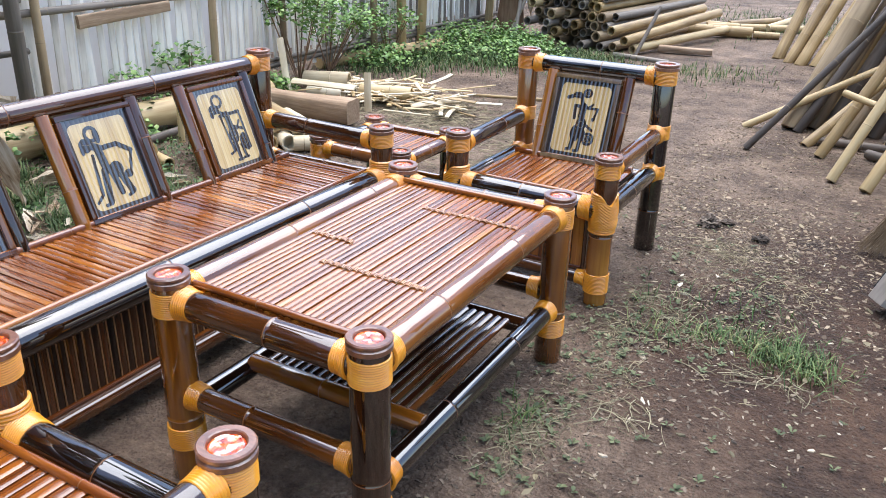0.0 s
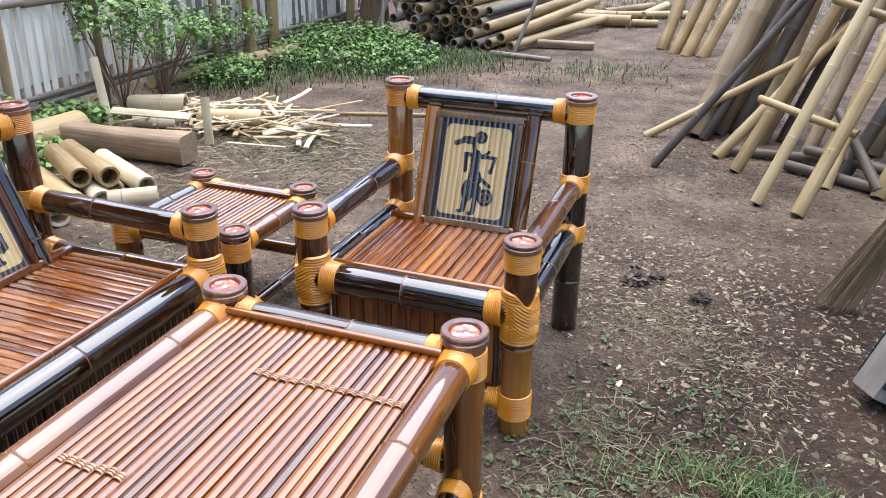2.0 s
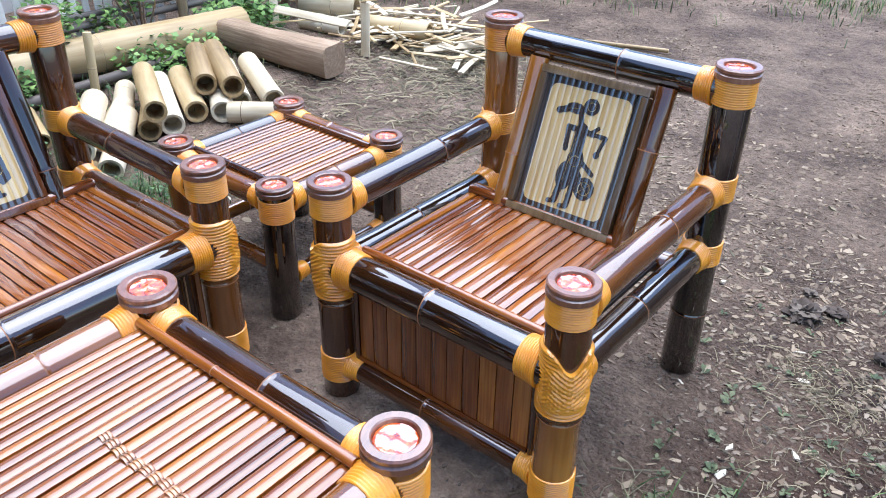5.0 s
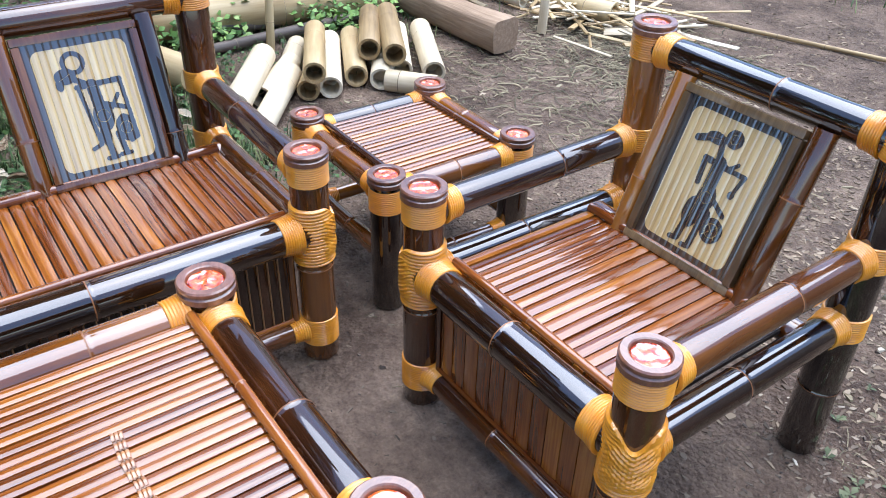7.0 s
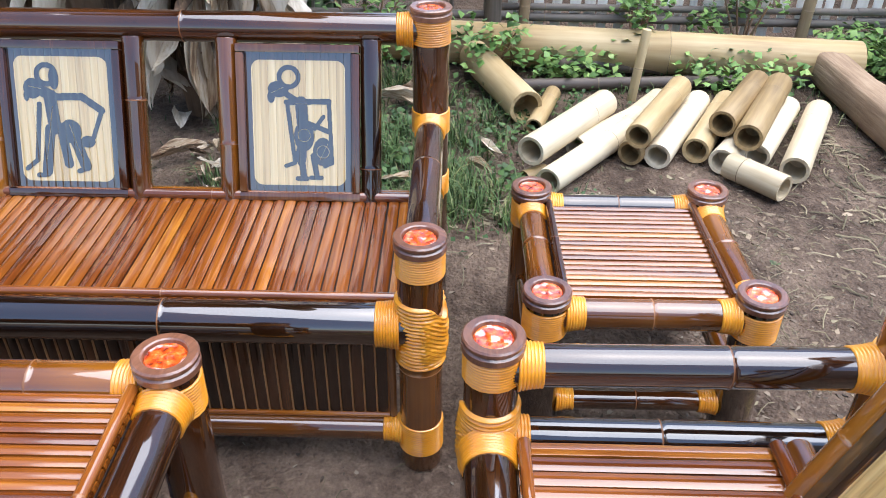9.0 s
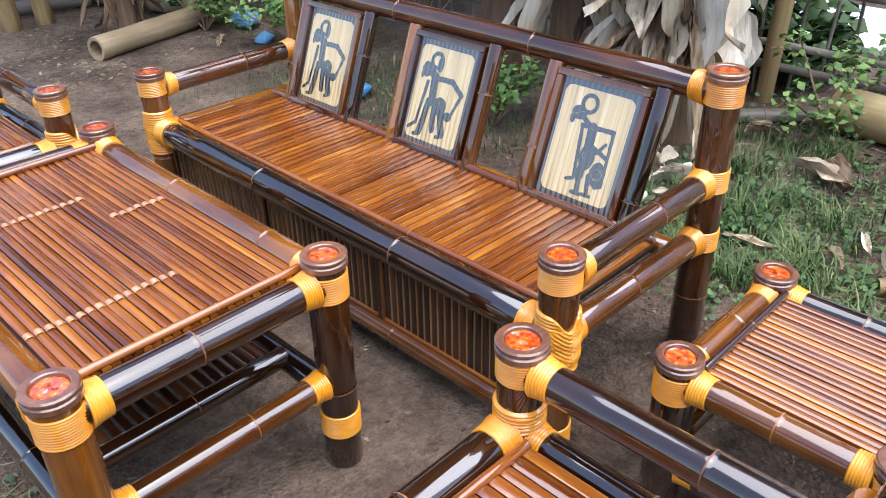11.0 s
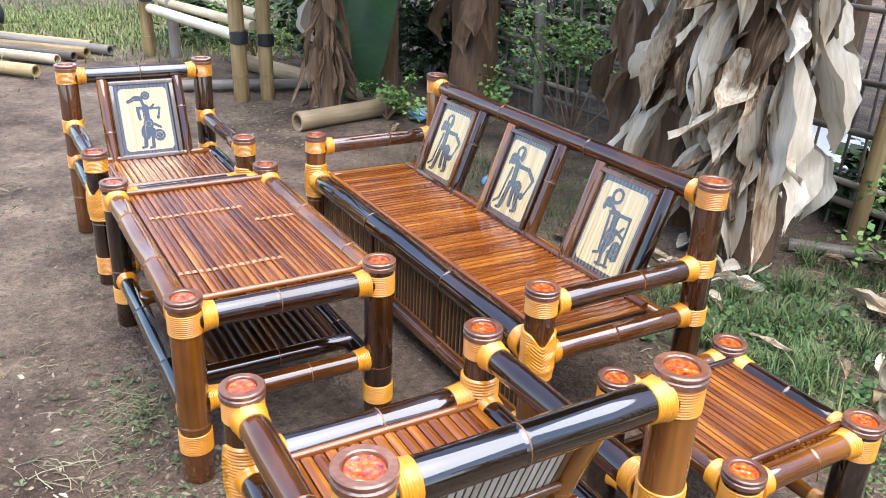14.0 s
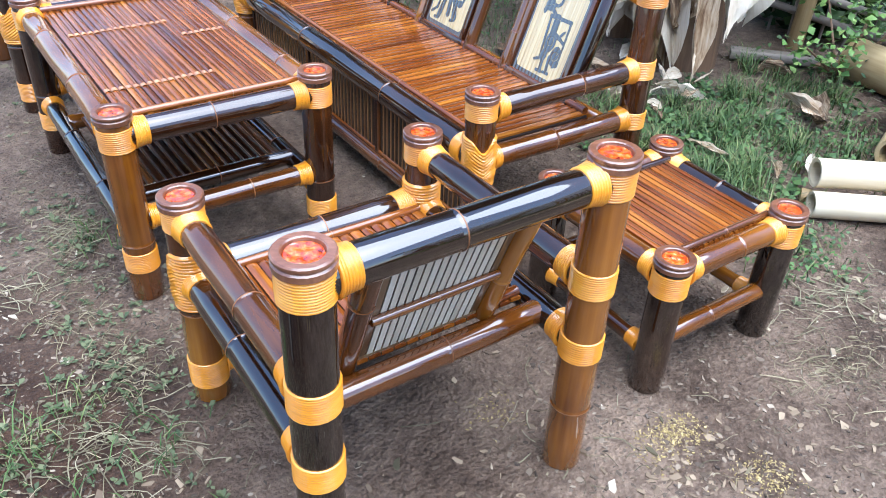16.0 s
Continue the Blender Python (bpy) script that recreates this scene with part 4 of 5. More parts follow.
for a, b, r in (((-.95, 7.45, .27), (-.5, 9.5, .36), .05), ((-.85, 7.6, .16), (-.35, 9.7, .3), .052), ((-.8, 7.75, .06), (-.25, 9.8, .1), .048)):
    log("bamboo_culm", a, b, r, RAW, "long tan bamboo culm leaning on the stack", "bamboo", "stacked bamboo culms", (.2, .45, .7), None, 12, .7)
log("bamboo_culm", (-.8, 9.75, .07), (.05, 9.9, .07), .07, RAW, "thick bamboo culm lying across the path", "bamboo")
log("bamboo_culm", (.06, 9.9, .05), (.36, 9.96, .05), .045, RAW, "short bamboo culm lying across the path", "bamboo")
log("stick", (-.92, 7.52, .025), (-.3, 7.4, .025), .026, GREY, "grey bamboo stick lying on the earth", "stick")
for a, b in (((-2.2, 7.55, 0), (-2.02, 7.85, .75)), ((-2.08, 7.5, 0), (-2.16, 7.85, .8)), ((-.72, 7.6, 0), (-.6, 7.95, .5))):
    log("stick", a, b, .02, GREY, "grey stick propped against the bamboo stack", "stick")
for a, b in (((-.6, 10.3, .05), (.6, 10.9, .05)), ((-.4, 10.7, .05), (.1, 11.6, .05)), ((.1, 10.6, .05), (.25, 11.8, .05)), ((-1.4, 10.6, .06), (-.2, 10.4, .06))):
    log("bamboo_culm", a, b, .05, RAW, "bamboo culm lying far down the yard", "bamboo", "", (.2, .5, .8))

# poles leaning in a heap
LEAN = [("t", .586, 8.406, .712, 8.856, .58, .062, 2.2), ("t", .725, 8.194, .923, 8.644, .61, .058, 2.2), ("t", .843, 8.118, 1.062, 8.568, .624, .06, 2.2), ("t", .987, 8.125, 1.246, 8.575, .633, .062, 2.3),
        ("g", 1.17, 5.35, 1.469, 5.80, .901, .078, 2.6), ("g", 1.30, 5.45, 1.60, 5.9, .90, .05, 2.4), ("d", 1.22, 5.28, 1.639, 5.70, .916, .035, 2.3), ("d", 1.40, 5.5, 1.746, 5.93, .9, .05, 2.3),
        ("d", .99, 4.628, 1.69, 5.078, .971, .024, 2.3), ("r", .86, 5.232, 1.696, 5.50, .50, .026, 1.6), ("r", 1.318, 4.912, 1.652, 5.3, .371, .035, 1.3), ("r", 1.434, 4.688, 1.871, 5.138, .975, .036, 2.3),
        ("w", 1.558, 4.189, 1.946, 4.639, 1.024, .031, 2.3), ("r", 1.749, 4.088, 2.061, 4.538, .788, .036, 2.2), ("r", 1.95, 5.2, 2.214, 5.7, .6, .05, 2.2), ("g", 1.55, 5.3, 1.95, 5.7, 1.0, .045, 2.2),
        ("d", 1.7, 5.4, 2.05, 5.8, 1.0, .05, 2.2), ("g", 1.8, 5.0, 2.1, 5.5, .9, .04, 2.1), ("t", 1.35, 5.9, 1.62, 6.3, .8, .055, 2.3), ("d", 1.15, 5.7, 1.45, 6.1, .85, .04, 2.3), ("g", 1.55, 5.7, 1.8, 6.2, .9, .05, 2.3),
        ("d", 2.0, 4.8, 2.4, 5.2, .9, .04, 2.1), ("t", 2.15, 4.5, 2.45, 5.0, .8, .042, 2.1), ("g", 2.2, 5.3, 2.5, 5.7, .9, .05, 2.2), ("r", 1.9, 4.55, 2.05, 5.0, .5, .03, 1.8)]
LK = {"t": (RAW, "thick tan bamboo pole leaning in a heap"), "g": (AGED, "weathered brown bamboo pole leaning in a heap"), "d": (DARKPOLE, "dark aged pole leaning in a heap"), "r": (RAW, "thin tan bamboo pole leaning in a heap"), "w": (RAW, "pale peeled bamboo pole leaning in a heap")}
for kind, x0, y0, x1, y1, z1, r, L in LEAN:
    d = Vector((x1 - x0, y1 - y0, z1)).normalized()
    mat, label = LK[kind]
    log("leaning_pole", (x0, y0, 0), tuple(Vector((x0, y0, 0)) + d * L), r, mat, label, "pole", "leaning poles", (.16, .33, .52, .7, .86), r * .92, 14, .6)
for a, b, r in (((1.50, 4.72, .42), (1.98, 4.44, .34), .022), ((1.80, 4.98, .93), (2.15, 4.62, .86), .024), ((1.38, 4.98, .04), (2.08, 5.0, .04), .028), ((1.70, 4.80, .04), (2.4, 4.42, .035), .03), ((1.8, 4.95, .1), (2.5, 4.6, .07), .03), ((1.95, 5.1, .3), (2.15, 4.5, .04), .03)):
    log("bamboo_rod", a, b, r, RAW if r < .027 else DARKPOLE, "bamboo rod caught among the leaning poles", "rod", "rods among the poles", (.4, .8), None, 12, .6)

# offcuts by the beam
OFFCUT = [slat_mesh("bamboo_offcut", w, L, .010, mat, .004, .006) for w, L, mat in ((.030, .42, PALE), (.022, .3, RAW), (.034, .34, RAW), (.020, .5, RAW), (.038, .2, PALE), (.016, .38, PALE), (.014, .22, RAW))]
for i in range(120):
    x, y = random.gauss(-1.85, .36), random.gauss(4.45, .2)
    a = random.gauss(.35, .8) if random.random() < .75 else random.uniform(0, 6.28)
    ob = put("bamboo_offcut", random.choice(OFFCUT), None, lay((x, y, .012 + random.random() * .09), (x + math.cos(a), y + math.sin(a), .012 + random.random() * .13), (random.uniform(-.3, .3), random.uniform(-.3, .3), 1)))
    tagged(ob, "pale split bamboo offcut in a scrap heap", "offcut", "bamboo offcuts")
log("bamboo_piece", (-2.48, 4.32, .09), (-2.12, 4.45, .10), .07, PALE, "stout pale bamboo stump on the scrap heap", "bamboo", "", (.6,), None, 16, .75)
log("bamboo_piece", (-2.3, 4.15, .05), (-2.0, 4.2, .05), .05, PALE, "pale bamboo stub on the scrap heap", "bamboo", "", (.6,), None, 16, .75)
log("bamboo_piece", (-1.9, 4.3, .07), (-1.5, 4.42, .07), .06, RAW, "weathered bamboo stub on the scrap heap", "bamboo", "", (.6,), None, 16, .75)
for a, b in (((-2.36, 3.98, .0), (-2.62, 4.2, .42)), ((-2.3, 3.95, .16), (-1.72, 3.98, .17)), ((-1.62, 4.0, 0), (-1.66, 4.05, .28)), ((-1.4, 4.25, .03), (-1.1, 4.5, .07))):
    L = (Vector(b) - Vector(a)).length
    tagged(put("bamboo_offcut", slat_mesh("bamboo_offcut", .055, L, .016, PALE, .006), None, lay(a, b, (0, -.6, 1))), "broad split bamboo offcut propped on the scrap heap", "offcut", "bamboo offcuts")


# ---- yard: post frame and poles at the far end ----
def bound_post(x, y, r, h, mat, band):
    t = root("bamboo_post", pose(x, y, 0), "thick pale upright bamboo post with a black binding" if band else "thick upright bamboo post of a frame", "post", "frame posts")
    put("culm", bamboo("culm", h, r, (.12, .3, .5, .7, .88), mat, RAW_NODE, r * .95, 18), t, pose(0, 0, -.02, 1, 1))
    if band:
        v, f, _ = lathe_data([(r * .9, -.055), (r + .006, -.05), (r + .009, -.02), (r + .006, 0), (r + .009, .03), (r + .006, .05), (r * .9, .055)], 18, (False, False))
        put("binding", mesh_of("binding", v, f, BLACK), t, pose(0, 0, band), "black rubber binding")


bound_post(-.63, -3.38, .068, 1.9, RAW, .53)
bound_post(-.865, -3.39, .062, 1.9, RAW, .50)
bound_post(-.33, -5.75, .066, 1.9, RAW, .62)
bound_post(-.55, -5.5, .06, 1.9, GREY, 0)
for a, b, r in (((-.70, -3.50, .505), (-.33, -5.9, .50), .05), ((-.80, -3.51, .60), (-.5, -5.8, .56), .045), ((-.85, -3.52, .69), (-.9, -5.6, .62), .045)):
    log("frame_rail", a, b, r, PALE, "pale bamboo rail bound between the posts", "rail", "frame rails", (.2, .5, .8))
for x, y, r, m in ((.06, -5.85, .055, GREY), (.31, -5.72, .06, RAW), (.62, -5.45, .052, PALE), (.86, -4.85, .06, RAW), (.45, -5.6, .05, DARKPOLE), (.2, -6.2, .055, RAW)):
    log("long_pole", (x, y, r), (x + 2.7, y - 3.0 + random.uniform(-.3, .3), r), r, m, "long bamboo pole lying on the ground", "pole", "long poles", (.08, .2, .33, .46, .6, .73, .87), r * .85, 14, .7)
log("bamboo_log", (-.70, -2.2, .075), (-1.72, -2.48, .075), .075, AGED, "short mossy bamboo log lying on the litter", "log", "", (.4,), None, 16, .7)
log("bamboo_log", (-1.66, -2.6, .085), (-1.05, -4.6, .09), .08, AGED, "weathered log lying on the litter", "log", "", (.3, .7), None, 16, .7)
log("bamboo_log", (-.1, -3.9, .05), (-1.3, -3.6, .05), .05, GREY, "grey bamboo log lying behind the posts", "log", "", (.4,), None, 14, .7)
for x, y, a in ((-1.3, 4.9, .3), (.3, -8.4, .2), (-.6, -9, .5)):
    log("stick", (x, y, .015), (x + math.cos(a), y + math.sin(a), .02), .012, RAW, "thin tan stick lying on the ground", "stick")


def pump_machine():
    t = root("garden_machine", pose(1.25, -8.15, 0, 0, 0, 30), "small black wheeled engine standing on the grass", "machine")
    v, f, _ = lathe_data([(.05, 0), (.2, .01), (.24, .06), (.24, .24), (.2, .3), (.05, .31)], 20)
    put("tank", mesh_of("tank", v, f, BLACK), t, pose(0, 0, .28))
    for s in (-1, 1):
        v, f, _ = lathe_data([(.1, -.03), (.16, -.035), (.17, 0), (.16, .035), (.1, .03)], 20)
        put("wheel", mesh_of("wheel", v, f, BLACK), t, pose(s * .24, 0, .17, 0, 90))
    v, f, _ = lathe_data([(.06, 0), (.06, .26), (.05, .27), (.05, .3)], 14)
    put("cylinder", mesh_of("cylinder", v, f, STEEL), t, pose(.02, .14, .05), "grey steel cylinder")


pump_machine()


# ---- yard: broom and leaning plank ----
def palm_broom():
    t = root("palm_broom", pose(1.86, 3.08, 0), "bundled palm-rib broom leaning over the earth with a yellow tie", "broom")
    tip, n = Vector((.175, .11, .42)), 0
    v, f = [], []
    for i in range(190):
        a, q = random.uniform(0, 6.28), random.random() ** .5
        foot = Vector((.085 * q * math.cos(a) * 1.1, .05 * q * math.sin(a), .004 + .03 * random.random()))
        tie = tip + Vector((.022 * q * math.cos(a), .022 * q * math.sin(a), .01 * math.sin(a)))
        end = tie + (tie - foot) * random.uniform(.5, .62)
        mid = (foot + tie) / 2 + Vector((random.uniform(-.008, .008), random.uniform(-.008, .008), -.012))
        n = len(v)
        for p, r in ((foot, .0009), (mid, .0018), (tie, .0022), (end, .0024)):
            v += [tuple(p + Vector((r, 0, 0))), tuple(p + Vector((-r * .5, r * .8, 0))), tuple(p + Vector((-r * .5, -r * .8, 0)))]
        for s in range(3):
            for k in range(3):
                j = (k + 1) % 3
                f.append((n + s * 3 + k, n + s * 3 + j, n + s * 3 + 3 + j, n + s * 3 + 3 + k))
    put("ribs", mesh_of("ribs", v, f, BROOM), t)
    vv, ff, _ = lathe_data([(.026, -.008), (.030, -.004), (.030, .004), (.026, .008)], 16, (False, False))
    put("tie", mesh_of("tie", vv, ff, YELLOW), t, aim(tuple(tip), tuple(tip * 1.3)), "yellow cord tie")


palm_broom()


def painted_plank():
    t = root("painted_plank", lay((1.95, 2.46, .02), (2.36, 2.76, .98), (-.85, -.40, .4)), "heavy grey plank with dark teal sides leaning upward", "plank")
    put("core", block_mesh("core", -.055, .055, -.075, .075, 0, 1.3, CONCRETE, .008), t)
    put("painted_side", block_mesh("painted_side", -.064, -.0555, -.072, .072, .04, 1.29, TEAL, .002), t, None, "dark teal painted side")
    put("painted_side", block_mesh("painted_side", .0555, .064, -.072, .072, .04, 1.29, TEAL, .002), t, None, "dark teal painted side")


painted_plank()


# ---- banana plants ----
def dry_leaf_mesh(L, w, curl, fold):
    """A hanging dead leaf sheath along -z: a stiff strap from a narrow stalk, folded lengthwise, with a few creases, a torn pointed end, curling outwards (+x)."""
    v, f, n, m = [], [], 16, 7
    ph = random.uniform(0, 50)
    lean = random.uniform(-.35, .35)
    for i in range(n):
        u = i / (n - 1)
        wid = w * 1.2 * (.30 + .70 * min(1, u / .35)) * (1 if u < .68 else max(.06, 1 - ((u - .68) / .32) ** 1.3)) * (1 + .25 * noise.noise((ph, u * 3, 0)))
        off = .035 * math.sin(u * 3.1) + curl * u * u * u + .025 * noise.noise((u * 2.0, ph, 2))
        sway = .10 * noise.noise((u * 1.3, 7, ph)) * u
        tw = 1.3 * noise.noise((ph, 3, u * .7))
        for k in range(m):
            q = k / (m - 1) - .5
            dy = q * wid * (1 - .4 * fold) + lean * wid * max(0, u - .68)
            dx = fold * abs(q) * wid * 1.0 + .030 * noise.noise((q * 4, u * 5, ph)) + .014 * noise.noise((q * 11, u * 9, ph))
            tip = .16 * L * noise.noise((q * 7, ph, 5)) * max(0, u - .6) / .4
            v.append((off + dx * math.cos(tw) - dy * math.sin(tw), sway + dy * math.cos(tw) + dx * math.sin(tw), -u * L + tip))
    for i in range(n - 1):
        for k in range(m - 1):
            f.append((i * m + k, i * m + k + 1, (i + 1) * m + k + 1, (i + 1) * m + k))
    return mesh_of("dry_leaf", v, f, DRYLEAF, angle=28)


DRY = [dry_leaf_mesh(L * .72, w * 1.05, c, fo) for L, w, c, fo in ((.75, .15, .12, .9), (.5, .2, .05, .7), (.9, .12, .18, 1.0), (.42, .17, .22, .6), (.6, .22, .02, .9), (.8, .14, .10, 1.1), (.5, .10, .14, 1.2), (.55, .24, .08, .6), (.7, .09, .26, 1.1), (.4, .16, .12, .8), (.62, .12, -.04, 1.0), (.34, .13, .16, .5), (.85, .2, .05, 1.1), (.48, .08, .3, 1.0))]

DRY_BROWN = [me.copy() for me in DRY]
for me in DRY_BROWN:
    me.materials[0] = BARK
DRY_LONG = [-min(q.co.z for q in me.vertices) for me in DRY]


def green_leaf_mesh(L, w):
    v, f, n = [], [], 12
    for i in range(n):
        u = i / (n - 1)
        wid = w * math.sin(math.pi * (.06 + .92 * u)) ** .6
        x, z = L * u * .75, L * (.55 * u - .75 * u * u)
        for s in (-1, -.5, 0, .5, 1):
            v.append((x, s * wid / 2, z + .12 * abs(s) * wid - .015 * (abs(s) > .9) * math.sin(u * 40)))
    for i in range(n - 1):
        for k in range(4):
            f.append((i * 5 + k, i * 5 + k + 1, (i + 1) * 5 + k + 1, (i + 1) * 5 + k))
    return mesh_of("green_leaf", v, f, BANANA, angle=80)


GREEN = [green_leaf_mesh(2.0, .5), green_leaf_mesh(1.6, .42)]


def banana_plant(x, y, r, h, dry, zs, greens, spread, label, facing=None, leaves=None, scale=1.0):
    t = root("banana_plant", pose(x, y, 0), label, "banana plant", "banana plants")
    prof = [(r * (1.25 - .45 * u + .08 * math.sin(u * 23)), -.03 + h * u) for u in [i / 16 for i in range(17)]]
    v, f, _ = lathe_data(prof, 16)
    v = [(q[0] * (1 + .12 * noise.noise((q[0] * 9, q[1] * 9, q[2] * 2))), q[1] * (1 + .12 * noise.noise((q[0] * 9, q[1] * 9, q[2] * 2 + 9))), q[2]) for q in v]
    put("stem", mesh_of("stem", v, f, BARK, angle=60), t, pose(0, 0, 0, random.uniform(-3, 3), random.uniform(-3, 3)))
    for i in range(dry):
        a = random.uniform(0, 360) if facing is None or random.random() < .35 else random.gauss(facing, 55)
        z = zs[0] + (zs[1] - zs[0]) * (i + random.random()) / dry
        rr = r * .8 + random.uniform(0, spread)
        k = random.randrange(len(DRY))
        z = max(z, DRY_LONG[k] * .95 + .04)
        put("dry_leaf", (leaves or DRY)[k], t, pose(rr * math.cos(radians(a)), rr * math.sin(radians(a)), z, random.uniform(-14, 14), random.uniform(-16, 6), a + random.uniform(-35, 35)) @ Matrix.Diagonal((scale, scale, 1, 1)))
    for i in range(greens):
        put("green_leaf", GREEN[i % 2], t, pose(0, 0, h - .1, 0, random.uniform(-25, 5), i * 360 / max(1, greens) + random.uniform(-20, 20)))


banana_plant(-2.02, .86, .15, 2.7, 120, (.4, 2.1), 7, .14, "banana plant with a skirt of hanging dry grey leaves", 5)
banana_plant(-2.05, .36, .12, 2.5, 30, (.75, 2.1), 6, .07, "banana plant with brown stem and dry drooping leaves", 10)
banana_plant(-2.28, -.30, .14, 2.6, 16, (.7, 2.0), 6, .08, "banana plant with bare brown stem and few dry leaves", 40, DRY_BROWN, .8)
banana_plant(-2.35, -2.45, .15, 2.7, 14, (.8, 2.0), 6, .06, "dark brown banana plant at the yard's end", 30, DRY_BROWN, .8)
banana_plant(-2.72, -2.85, .14, 2.6, 10, (.8, 2.0), 6, .06, "dark brown banana plant at the yard's end", 30, DRY_BROWN, .8)
banana_plant(-1.12, -2.62, .05, 1.5, 34, (.3, 1.5), 4, .03, "thin banana plant wrapped in brown dead leaves", 50, DRY_BROWN, .5)
banana_plant(-2.45, 8.15, .13, 2.2, 6, (.8, 2.0), 5, .05, "banana plant with green leaves near the bamboo stack", 300)
banana_plant(-1.55, -3.55, .12, 2.4, 10, (.8, 1.8), 6, .05, "dark banana plant behind the yard", 60)
low = root("banana_plant", pose(-1.95, -3.15, 0), "young banana plant with a broad drooping green leaf", "banana plant", "banana plants")
v, f, _ = lathe_data([(.07, -.02), (.065, .5), (.05, 1.2), (.03, 1.5)], 14)
put("stem", mesh_of("stem", v, f, BARK), low)
for yaw, tilt in ((48, 42), (10, 50), (160, 10), (260, 20)):
    put("green_leaf", GREEN[1], low, pose(0, 0, 1.15, 0, tilt, yaw))
for i, (x, y, a) in enumerate(((-2.12, 1.55, 50), (-1.95, 1.75, 20), (-.95, 1.25, 80), (-1.2, 1.0, 10), (-1.5, 1.15, 140), (-1.7, .75, 200), (-2.3, 1.35, 300), (-1.3, .3, 60), (-1.5, -2.0, 30), (-1.0, -2.9, 100))):
    tagged(put("dead_leaf", DRY[(i * 3) % len(DRY)], None, pose(x, y, .02, 0, -84, a) @ Matrix.Scale(.42, 4)), "curled pale dead leaf lying in the grass", "leaf", "fallen leaves")


for i in range(26):
    x, y = random.gauss(-1.42, .13), random.gauss(1.06, .14)
    tagged(put("dead_leaf", DRY[(i * 5) % len(DRY)], None, pose(x, y, .03 + .05 * random.random(), random.uniform(-25, 25), -82 + random.uniform(-14, 14), random.uniform(0, 360)) @ Matrix.Scale(random.uniform(.16, .34), 4)), "crumpled pale dead leaf scrap in a heap behind the sofa", "leaf", "heaped leaf scraps")
for x, y, a, k in ((-2.06, 1.62, 35, .5), (-2.0, 1.52, 60, .42), (-2.42, 1.38, 120, .6), (-1.62, 1.95, 10, .3), (-1.25, 1.6, 80, .3), (-1.32, 2.0, 200, .25)):
    tagged(put("dead_leaf", DRY[(int(a) * 3) % len(DRY)], None, pose(x, y, .07 * k + .02, 20, -78, a) @ Matrix.Scale(k, 4)), "curled pale dead leaf lying in the grass", "leaf", "fallen leaves")


# ---- unseen trees, added to block low sky ----
def leaf_cloud(centres, count, size, mat, name, flat=1.0):
    """Small bent leaves scattered in soft clumps (x, y, z, radius)."""
    v, f = [], []
    for _ in range(count):
        cx, cy, cz, R = random.choice(centres)
        d = Vector((random.gauss(0, 1), random.gauss(0, 1), random.gauss(0, 1))).normalized() * R * random.random() ** .45
        p = Vector((cx, cy, cz)) + Vector((d.x, d.y, d.z * flat))
        if p.z < .01:
            p.z = .01 + random.random() * .03
        L, w = size * random.uniform(.6, 1.3), size * random.uniform(.3, .5)
        rot = Euler((random.uniform(-.7, .7), random.uniform(-.7, .7), random.uniform(0, 6.28))).to_matrix()
        n = len(v)
        for q in ((-L / 2, 0, 0), (0, -w, L * .12), (0, w, L * .12), (L / 2, 0, -L * .1)):
            v.append(tuple(p + rot @ Vector(q)))
        f += [(n, n + 1, n + 2), (n + 1, n + 3, n + 2)]
    return mesh_of(name, v, f, mat, angle=180)


def tree(x, y, h, R):
    t = root("tree", pose(x, y, 0), "broad dark green tree out of view, added to block low sky", "tree", "trees beyond the yard")
    put("trunk", bamboo("trunk", h * .7, .16, (), BARK, BARK, .07, 12), t)
    cl = []
    for i in range(9):
        a, z = random.uniform(0, 6.28), h * random.uniform(.4, 1)
        c = (R * .7 * math.cos(a), R * .7 * math.sin(a), z)
        cl.append((*c, R * random.uniform(.35, .6)))
        put("limb", bamboo("limb", Vector((c[0], c[1], z - h * .35)).length, .05, (), BARK, BARK, .015, 7), t, aim((0, 0, h * .35), c))
    put("crown", leaf_cloud(cl, 2600, .26, CROWN, "crown"), t)


# Crowns stand above the view; they only darken sky light and reflections.
for x, y, h, R in ((-7.5, -5, 9, 2.8), (-7.8, -1, 9.5, 2.9), (-5, -7.5, 9, 2.8), (-4, -10.5, 9.5, 3.0), (-5, -4.2, 6, 2.0), (-5, -.8, 6, 1.9)):
    tree(x, y, h, R)


# ---- weeds, grass and litter ----
def shrub(x, y, h, R, n, label):
    t = root("shrub", pose(x, y, 0), label, "shrub", "weedy shrubs")
    cl = []
    for i in range(8):
        a, q = random.uniform(0, 6.28), random.uniform(.2, 1)
        c = (R * q * math.cos(a), R * q * math.sin(a), h * random.uniform(.35, 1))
        cl.append((*c, R * .42))
        put("twig", bamboo("twig", Vector(c).length, .008, (), BARK, BARK, .004, 6), t, aim((0, 0, 0), c))
    put("foliage", leaf_cloud(cl, int(n * 1.25), .045, LEAF, "foliage"), t)


